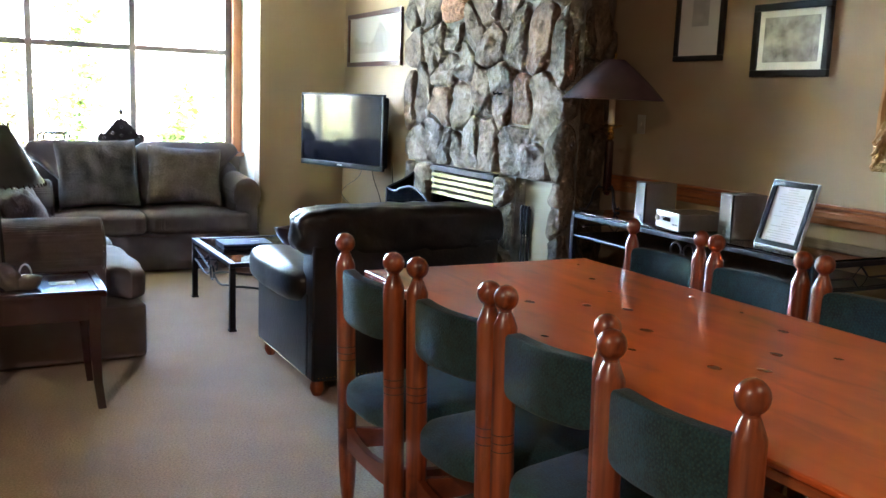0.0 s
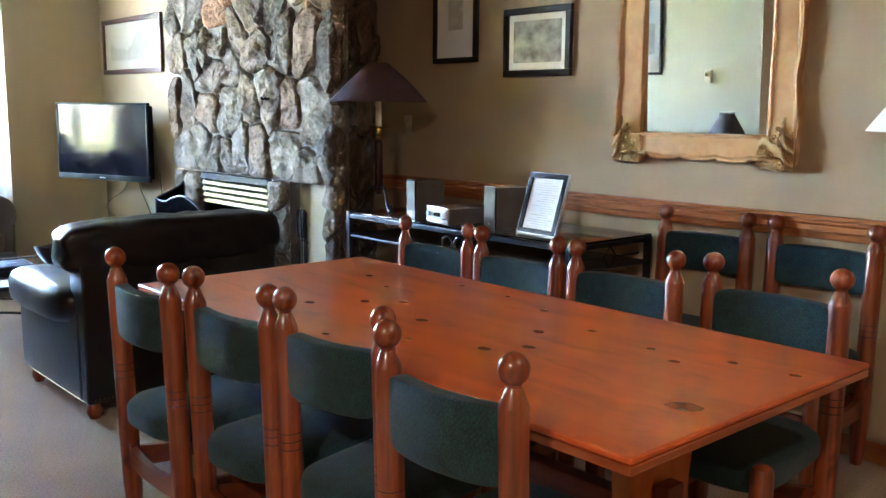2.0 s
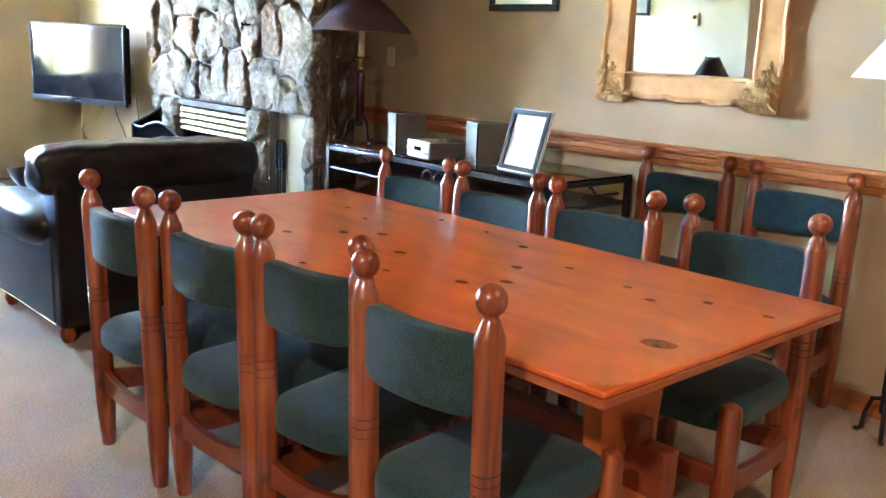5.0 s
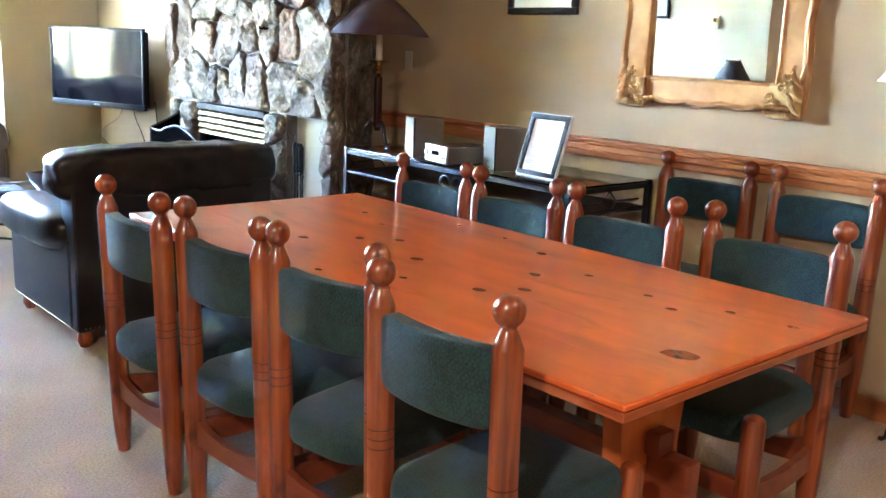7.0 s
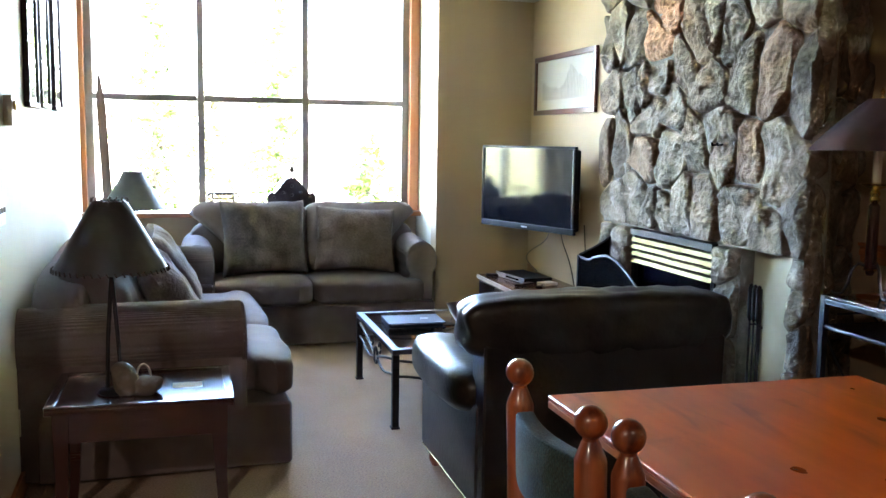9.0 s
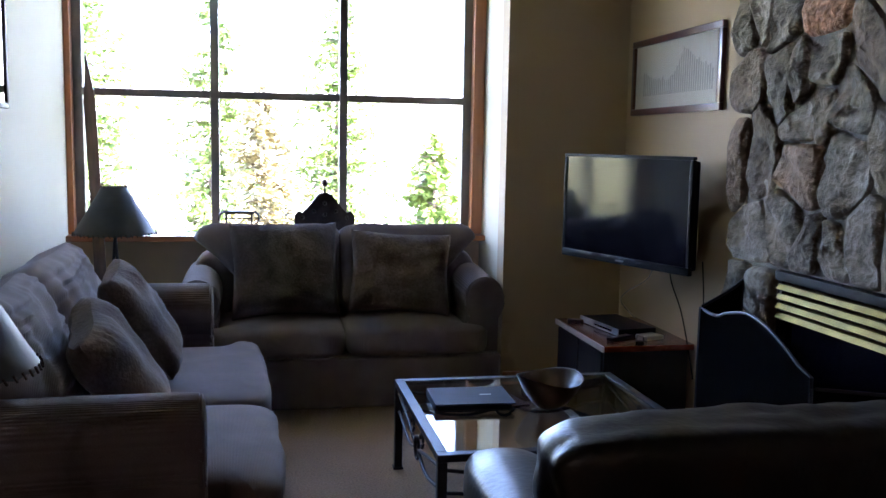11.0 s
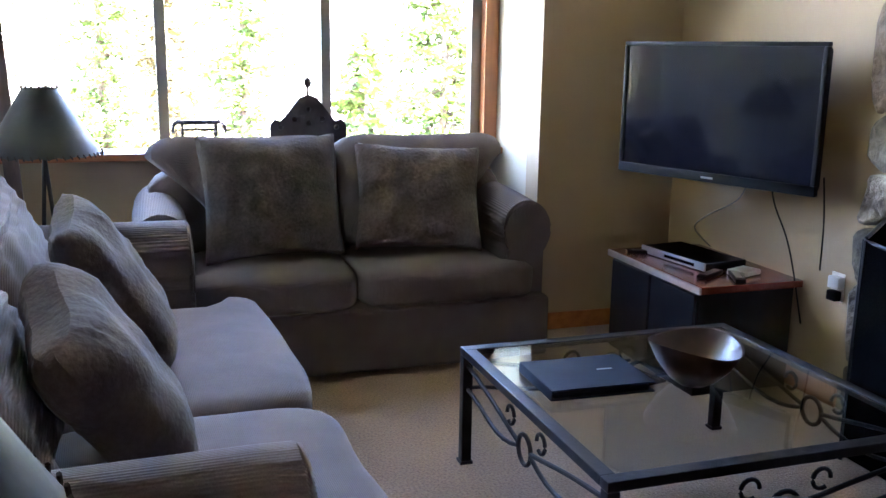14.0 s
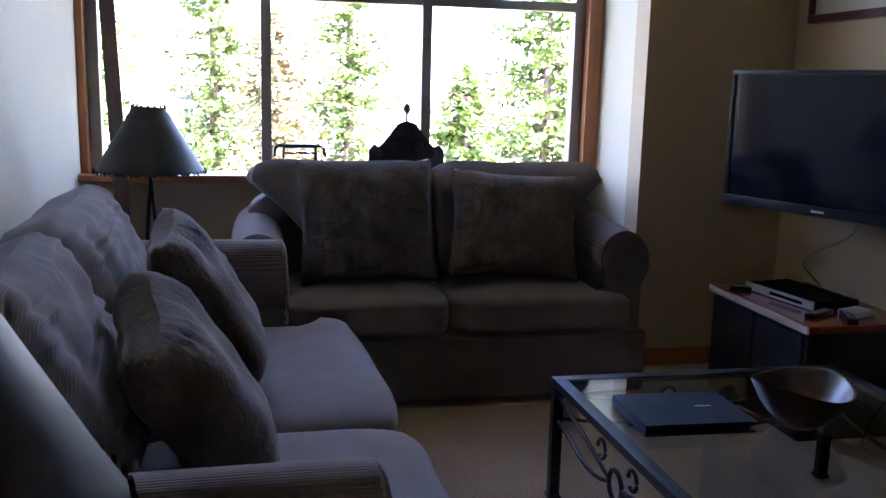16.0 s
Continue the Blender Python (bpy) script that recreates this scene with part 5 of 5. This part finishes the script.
simple("cover", CHERRY_D, [(-0.10, 0.10, -0.14, 0.14, 0, 0.005)], mg, bevel=0.001)
turned(mg, (0.37, 5.06, 0.4180), 14)
bowl = thing("bowl", (0.575, 4.92, 0.418), "dark oval turned wooden bowl on the coffee table", "bowl")
bm = bmesh.new()
lathe(bm, [(0.0, 0.0), (0.045, 0.0), (0.075, 0.02), (0.118, 0.07), (0.150, 0.125), (0.153, 0.130), (0.146, 0.128), (0.112, 0.074), (0.07, 0.030), (0.0, 0.016)], (0.575, 4.92, 0.418), 40, caps=False)
for v in bm.verts:
    a = math.atan2(v.co.y - 4.92, v.co.x - 0.575)
    k = (v.co.z - 0.418) / 0.13
    v.co.z += 0.012 * k * math.cos(2 * a - 0.9)
    v.co.x = 0.575 + (v.co.x - 0.575) * (1 - 0.10 * k)
part("body", bm, BOWLWOOD, bowl)


def end_table():
    t = thing("end_table", (-1.17, 3.46, 0), "dark cherry end table with a raised rim", "end table")
    x0, x1, y0, y1, z = -1.49, -0.846, 3.235, 3.73, 0.55
    simple("top", CHERRY_D, [(x0, x1, y0, y1, z - 0.030, z - 0.008)], t, "polished dark cherry top", 0.004)
    simple("rim", CHERRY_D, [(x0, x1, y0, y0 + 0.022, z - 0.0075, z), (x0, x1, y1 - 0.022, y1, z - 0.0075, z), (x0, x0 + 0.03, y0 + 0.022, y1 - 0.022, z - 0.0075, z), (x1 - 0.03, x1, y0 + 0.022, y1 - 0.022, z - 0.0075, z)], t, "raised rim", 0.002)
    simple("apron", CHERRY_D, [(x0 + 0.04, x1 - 0.04, y0 + 0.03, y0 + 0.05, z - 0.14, z - 0.0305), (x0 + 0.04, x1 - 0.04, y1 - 0.05, y1 - 0.03, z - 0.14, z - 0.0305),
                                (x0 + 0.03, x0 + 0.05, y0 + 0.05, y1 - 0.05, z - 0.14, z - 0.0305), (x1 - 0.05, x1 - 0.03, y0 + 0.05, y1 - 0.05, z - 0.14, z - 0.0305)], t, bevel=0.002)
    for x, sx in ((x0 + 0.05, -1), (x1 - 0.05, 1)):
        for y, sy in ((y0 + 0.05, -1), (y1 - 0.05, 1)):
            bm = bmesh.new()
            rings = []
            for zz, r, o in ((0.0, 0.017, 0.022), (0.12, 0.018, 0.008), (0.3, 0.022, 0.0), (z - 0.032, 0.027, 0.0)):
                cx, cy = x + sx * o, y + sy * o
                rings.append([bm.verts.new((cx + a * r, cy + b * r, zz)) for a, b in ((-1, -1), (1, -1), (1, 1), (-1, 1))])
            for a, b in zip(rings, rings[1:]):
                for i in range(4):
                    bm.faces.new((a[i], a[(i + 1) % 4], b[(i + 1) % 4], b[i]))
            bm.faces.new(rings[0][::-1])
            bm.faces.new(rings[-1])
            part("leg", bm, CHERRY_D, t, "tapered splayed leg")


end_table()


def hide_lamp(x, y, z0, zs, zt, r0, r1, label):
    """An iron lamp with a laced hide shade; its shade runs from zs to zt."""
    t = thing("table_lamp", (x, y, z0), label, "lamp")
    bm = bmesh.new()
    for k in range(2):
        tube(bm, [(x + (k - 0.5) * 0.05, y + 0.01, z0 + 0.02), (x + (k - 0.5) * 0.035, y, z0 + 0.2), (x, y, zs - 0.01)], 0.008)
    tube(bm, [(x, y, zs - 0.03), (x, y, zt - 0.02)], 0.009)
    tube(bm, arc((x, y, zs + 0.06), 0.03, 0, 360, 16, "xz"), 0.004)
    part("stem", bm, IRON, t, "forked iron stem")
    bm = bmesh.new()
    lathe(bm, [(0.055, 0), (0.06, 0.006), (0.05, 0.014), (0.0, 0.02)], (x, y, z0), 24)
    part("base", bm, IRON, t)
    bm = bmesh.new()
    cone_shade(bm, (x, y, 0), r0, zs, r1, zt, scallop=0.0035)
    part("shade", bm, SHADE_G, t, "grey hide cone shade")
    bm = bmesh.new()
    for i in range(48):
        a = 2 * math.pi * i / 48
        for r, z in ((r0, zs), (r1, zt)):
            if r == r1 and i % 3:
                continue
            d = Vector((math.cos(a), math.sin(a), 0))
            c = Vector((x, y, z)) + d * r
            tube(bm, [c + Vector((0, 0, 0.010)) + d * 0.001, c - Vector((0, 0, 0.005)) + d * 0.004 + Vector((-d.y, d.x, 0)) * 0.008], 0.0028, 5)
    part("lacing", bm, LACE_GROOVE, t, "dark thong lacing")["kind"] = "stuff"
    return t


hide_lamp(-1.27, 3.42, 0.5425, 1.005, 1.255, 0.200, 0.060, "iron lamp with a laced grey hide shade, on the end table")
bm = bmesh.new()
rk = thing("rock_ornament", (-1.20, 3.40, 0.5425), "rough grey rock carving at the foot of the lamp", "ornament")
blob(bm, (-1.235, 3.40, 0.60), (0.045, 0.05, 0.057), p=3, n=10, noise_amp=0.03, noise_scale=16)
blob(bm, (-1.165, 3.40, 0.572), (0.07, 0.045, 0.03), p=3, n=10, noise_amp=0.02, noise_scale=18, seed=4)
part("stone_body", bm, ROCK, rk)
bm = bmesh.new()
rings_ = arc((-1.165, 3.40, 0.60), 0.025, 0, 180, 12, "xz", 0.05)
tube(bm, rings_, 0.004)
part("metal_loop", bm, SILVER, rk, "bright metal loop")
cd = thing("card", (-1.0, 3.47, 0.5425), "white card lying on the end table", "card")
simple("sheet", PAPER, [(-1.065, -0.955, 3.44, 3.51, 0.5425, 0.5435)], cd)

# corner behind the sofas: lamp table, lamp, skis, carved chair, luggage rack
ct = thing("corner_table", (-1.33, 6.22, 0), "small dark table in the corner behind the sofas", "table")
simple("top", DARKWOOD, [(-1.53, -1.13, 6.27, 6.58, 0.54, 0.56)], ct, bevel=0.004)
simple("leg", DARKWOOD, [(x - 0.015, x + 0.015, y - 0.015, y + 0.015, 0, 0.54) for x in (-1.5, -1.16) for y in (6.29, 6.55)], ct)
hide_lamp(-1.345, 6.34, 0.56, 1.005, 1.250, 0.205, 0.060, "iron table lamp with a laced grey hide shade in the corner")
for k, (x, y, top, lean_) in enumerate(((-1.625, 7.28, 2.0, 0.0),)):
    s_ = thing("old_ski", (x, y, 0), "weathered dark wooden ski leaning in the window corner", "ski")
    bm = bmesh.new()
    pts = [(x + 0.10 - 0.10 * f + lean_ * f, y - 0.16 + 0.16 * f, 0.01 + (top - 0.01) * f) for f in [k2 / 14 for k2 in range(15)]]
    rings = []
    for i, p_ in enumerate(pts):
        f = i / 14
        w = 0.034 * (1 if f < 0.86 else max(0.06, (1 - f) / 0.14))
        up = 0.05 * max(0, (f - 0.88) / 0.12) ** 2
        rings.append([bm.verts.new((p_[0] + a * w, p_[1] - up + b * 0.008, p_[2])) for a, b in ((-1, -1), (1, -1), (1, 1), (-1, 1))])
    for a, b in zip(rings, rings[1:]):
        for i in range(4):
            bm.faces.new((a[i], a[(i + 1) % 4], b[(i + 1) % 4], b[i]))
    bm.faces.new(rings[0][::-1])
    bm.faces.new(rings[-1])
    part("board", bm, SKI, s_)

cc = thing("carved_chair", (-0.20, 7.2, 0), "dark carved high-backed chair with a ball finial, behind the loveseat", "chair")
bm = bmesh.new()
crest = [(-0.19, 0.96), (-0.19, 1.035), (-0.165, 1.062), (-0.14, 1.05), (-0.115, 1.075), (-0.08, 1.12), (-0.045, 1.165), (0, 1.182),
         (0.045, 1.165), (0.08, 1.12), (0.115, 1.075), (0.14, 1.05), (0.165, 1.062), (0.19, 1.035), (0.19, 0.96)]
slab(bm, [(-0.20 + a, b) for a, b in crest], "y", 7.20, 7.235)
for a, b in ((0, 1.11), (-0.07, 1.06), (0.07, 1.06), (0, 1.04), (-0.14, 1.02), (0.14, 1.02)):
    bmesh.ops.create_icosphere(bm, subdivisions=2, radius=0.013, matrix=Matrix.Translation((-0.20 + a, 7.20, b)))
part("crest", bm, CARVED, cc, "scrolled carved crest")
bm = bmesh.new()
lathe(bm, [(0.007, 1.175), (0.006, 1.215), (0.014, 1.222), (0.020, 1.236), (0.017, 1.252), (0.006, 1.264), (0, 1.268)], (-0.20, 7.217, 0), 14)
part("finial", bm, CARVED, cc)
simple("back_panel", CARVED, [(-0.36, -0.04, 7.207, 7.228, 0.5, 0.96)], cc, bevel=0.004)
simple("seat", CARVED, [(-0.42, 0.02, 7.13, 7.26, 0.42, 0.46)], cc, bevel=0.006)
simple("leg", CARVED, [(a, a + 0.04, b, b + 0.04, 0, 0.42) for a in (-0.41, -0.03) for b in (7.14, 7.22)] + [(-0.39, -0.36, 7.20, 7.235, 0.46, 0.96), (-0.04, -0.01, 7.20, 7.235, 0.46, 0.96)], cc)

lr = thing("folding_rack", (-0.74, 7.18, 0), "folded dark metal rack with curled ends behind the loveseat", "rack")
bm = bmesh.new()
for y in (7.14, 7.22):
    tube(bm, [(-0.855, y, 1.005), (-0.850, y, 1.04), (-0.83, y, 1.055), (-0.80, y, 1.05), (-0.665, y, 1.05), (-0.635, y, 1.055), (-0.615, y, 1.04), (-0.61, y, 1.005)], 0.006)
    tube(bm, [(-0.81, y, 1.05), (-0.82, y, 0.0)], 0.006)
    tube(bm, [(-0.655, y, 1.05), (-0.645, y, 0.0)], 0.006)
tube(bm, [(-0.81, 7.14, 1.02), (-0.655, 7.14, 1.02)], 0.005)
part("frame", bm, IRON, lr)
simple("strap", BLACK, [(-0.80, -0.665, 7.135, 7.225, 1.056, 1.062)], lr)

# ---- hearth things ----


def fire_screen():
    t = thing("fire_screen", (1.31, 4.6, 0), "black iron fire screen with a swooping top, before the hearth", "fire screen")
    mesh_ = mat("black screen mesh", (0.0035, 0.0035, 0.004), (0.006, 0.006, 0.006), 0.8, scale=200, bump=0.6, bscale=600, dist=0.001, spec=0.0)
    runs = (("side_panel", Vector((1.60, 5.22, 0)), Vector((1.315, 5.07, 0)), lambda f: 0.90 - 0.10 * f ** 0.7),
            ("centre_panel", Vector((1.315, 5.065, 0)), Vector((1.315, 4.22, 0)), lambda f: 0.80 - 0.012 * math.sin(math.pi * min(1, f * 4)) + 0.05 * math.sin(math.pi * min(1, max(0, f - 0.2) * 1.4)) - 0.115 * max(0, f - 0.45) ** 1.2 * 1.8),
            ("side_panel", Vector((1.315, 4.215, 0)), Vector((1.60, 4.06, 0)), lambda f: 0.66 + 0.0 * f))
    for nm, a, b, top in runs:
        bm = bmesh.new()
        n = 20
        d = (b - a).normalized()
        nn = Vector((d.y, -d.x, 0)) * 0.003
        lo, hi, lo2, hi2 = [], [], [], []
        for i in range(n + 1):
            f = i / n
            p_ = a + (b - a) * f
            lo.append(bm.verts.new(p_ + nn + Vector((0, 0, 0.02))))
            hi.append(bm.verts.new(p_ + nn + Vector((0, 0, top(f)))))
            lo2.append(bm.verts.new(p_ - nn + Vector((0, 0, 0.02))))
            hi2.append(bm.verts.new(p_ - nn + Vector((0, 0, top(f)))))
        for i in range(n):
            bm.faces.new((lo[i], lo[i + 1], hi[i + 1], hi[i]))
            bm.faces.new((lo2[i], lo2[i + 1], hi2[i + 1], hi2[i]))
            bm.faces.new((hi[i], hi[i + 1], hi2[i + 1], hi2[i]))
        part(nm, bm, mesh_, t, "fine black mesh panel")
        bm = bmesh.new()
        tube(bm, [a + Vector((0, 0, 0))] + [a + (b - a) * (i / n) + Vector((0, 0, top(i / n))) for i in range(n + 1)] + [b], 0.007)
        part("rod", bm, IRON, t, "iron edge rod")


fire_screen()
ft = thing("fire_tools", (1.655, 3.685, 0.002), "black iron fire tools standing in the log niche", "fire tools")
bm = bmesh.new()
lathe(bm, [(0.05, 0), (0.052, 0.01), (0.02, 0.02), (0.0, 0.02)], (1.655, 3.685, 0.002), 20)
tube(bm, [(1.655, 3.685, 0.03), (1.655, 3.685, 0.80)], 0.006)
tube(bm, [(1.635, 3.64, 0.62), (1.655, 3.685, 0.63), (1.635, 3.74, 0.62)], 0.005)
part("stand", bm, IRON, ft)
for k, y in enumerate((3.655, 3.687, 3.72)):
    bm = bmesh.new()
    tube(bm, [(1.625, y, 0.10), (1.625, y + 0.005, 0.64)], 0.005)
    part("tool", bm, IRON, ft, "iron poker, brush or shovel")
    bm = bmesh.new()
    lathe(bm, [(0.006, 0.64), (0.013, 0.66), (0.014, 0.80), (0.008, 0.82), (0.0, 0.825)], (1.625, y + 0.005, 0), 10)
    part("handle", bm, BLACK, ft, "black handle")

# ---- outside ----
GZ = -3.0
GRASS = mat("dry grass", (0.10, 0.13, 0.035), (0.22, 0.20, 0.09), 0.95, scale=0.5, bump=0.5, bscale=20)
LEAF = mat("conifer needles", (0.05, 0.11, 0.015), (0.15, 0.21, 0.04), 0.8, scale=3, rnd=0.15)
LEAF_DRY = mat("brownish conifer needles", (0.11, 0.11, 0.04), (0.25, 0.20, 0.09), 0.8, scale=3)
BARK = mat("conifer bark", (0.10, 0.07, 0.05), (0.16, 0.12, 0.09), 0.9, scale=8, bump=0.8, bscale=20)
SIDING = mat("pale siding", (0.60, 0.56, 0.50), (0.66, 0.62, 0.56), 0.8, scale=2)
ROOF = mat("pale metal roof", (0.50, 0.48, 0.46), (0.58, 0.56, 0.54), 0.6, scale=2)
FASCIA = mat("brown fascia", (0.30, 0.19, 0.13), (0.36, 0.23, 0.16), 0.7)
DARKGLASS = mat("far window glass", (0.05, 0.06, 0.07), None, 0.1)
structure(simple("ground", GRASS, [(-900, 900, 7.75, 1500, GZ - 0.2, GZ)]), "dry sunlit grass", "ground")


def conifer(x, y, h, r, seed, leaf, label):
    t = thing("conifer", (x, y, GZ), label, "tree", "conifers")
    rng = random.Random(seed)
    bm = bmesh.new()
    lathe(bm, [(0.16 * h / 8, 0), (0.11 * h / 8, h * 0.3), (0.05 * h / 8, h * 0.75), (0.0, h)], (x, y, GZ), 8)
    limbs = []
    z = h * 0.08
    while z < h * 0.98:
        f = z / h
        for k in range(7):
            a = rng.uniform(0, 6.283)
            L_ = r * 1.7 * (1 - f) ** 0.8 * rng.uniform(0.55, 1.15) + 0.08
            p0 = Vector((x, y, GZ + z))
            d = Vector((math.cos(a), math.sin(a), rng.uniform(-0.25, 0.15)))
            limbs.append((p0, d, L_))
            tube(bm, [p0, p0 + d * L_ * 0.55, p0 + d * L_ * 0.95 + Vector((0, 0, 0.06))], [0.02, 0.012, 0.004], 4)
        z += h * 0.028
    part("trunk", bm, BARK, t)
    vs, fs = [], []
    for p0, d, L_ in limbs:
        n = max(7, int(L_ * 54))
        side = Vector((-d.y, d.x, 0))
        for k in range(n):
            f = (k + rng.random()) / n
            c = p0 + d * L_ * (0.12 + 0.9 * f) + side * rng.uniform(-0.2, 0.2) * L_ * (1 - 0.55 * f) + Vector((0, 0, rng.uniform(-0.14, 0.06)))
            s = rng.uniform(0.05, 0.12)
            u = Vector((rng.uniform(-1, 1), rng.uniform(-1, 1), rng.uniform(-0.7, 0.3))).normalized()
            w = u.cross(Vector((rng.uniform(-1, 1), rng.uniform(-1, 1), 1))).normalized()
            i = len(vs)
            vs += [c - u * s, c + w * s * 0.45, c + u * s, c - w * s * 0.45]
            fs.append((i, i + 1, i + 2, i + 3))
    o = Vector((x, y, GZ))
    me = bpy.data.meshes.new("crown")
    me.from_pydata([tuple(v - o) for v in vs], [], fs)
    me.materials.append(leaf)
    cr = new("crown", me)
    cr.parent = t
    cr["label"] = "uneven crown of fine needles"


for i, (x, y, h, r, lf, lb) in enumerate(((-4.6, 23, 10.0, 1.5, LEAF, "tall sunlit green conifer"), (-1.85, 27, 9.4, 1.25, LEAF, "sunlit green conifer outside the window"), (-0.55, 18.5, 5.6, 1.0, LEAF_DRY, "brownish conifer with a thin crown"),
                                          (1.3, 24, 9.6, 1.0, LEAF, "tall narrow sunlit conifer"), (2.15, 15.8, 4.7, 0.95, LEAF, "young sunlit conifer outside the window"), (4.75, 20, 8.2, 1.35, LEAF, "sunlit green conifer with a dense crown"),
                                          (-7.5, 30, 9.0, 1.6, LEAF, "sunlit green conifer far off"))):
    conifer(x, y, h, r, 20 + i, lf, lb)


def lodge(x0, x1, y0, y1, eave, ridge_, label, gable):
    t = thing("lodge_building", ((x0 + x1) / 2, (y0 + y1) / 2, GZ), label, "building")
    simple("wall", SIDING, [(x0, x1, y0, y1, GZ, eave)], t, "pale siding wall")
    bm = bmesh.new()
    e = 0.5
    if gable:
        xm = (x0 + x1) / 2
        slab(bm, [(x0 - e, eave), (xm, ridge_), (x1 + e, eave), (x1 + e, eave - 0.18), (xm, ridge_ - 0.18), (x0 - e, eave - 0.18)], "y", y0 - e, y1 + e)
    else:
        ym = (y0 + y1) / 2
        slab(bm, [(y0 - e, eave), (ym, ridge_), (y1 + e, eave), (y1 + e, eave - 0.05), (y0 - e, eave - 0.05)], "x", x0 - e, x1 + e)
    part("roof", bm, ROOF, t, "pale roof", flat=True)
    if not gable:
        simple("fascia", FASCIA, [(x0 - e, x1 + e, y0 - e - 0.06, y0 - e - 0.01, eave - 0.35, eave + 0.02)], t, "brown fascia board")
    n = max(2, int((x1 - x0) / 3))
    for i in range(n):
        cx = x0 + (i + 0.5) * (x1 - x0) / n
        simple("window", DARKGLASS, [(cx - 0.5, cx + 0.5, y0 - 0.03, y0 - 0.005, eave - 1.9, eave - 0.8)], t)


lodge(-30, -2.5, 48, 60, 1.4, 4.5, "long pale lodge with a brown fascia, far off", False)
lodge(1.5, 9, 46, 56, 1.0, 3.6, "pale lodge with a brown fascia, far off", False)
lodge(3.8, 6.6, 26, 29, -0.5, 0.55, "small gabled shelter with a pale roof", True)

build_stones()
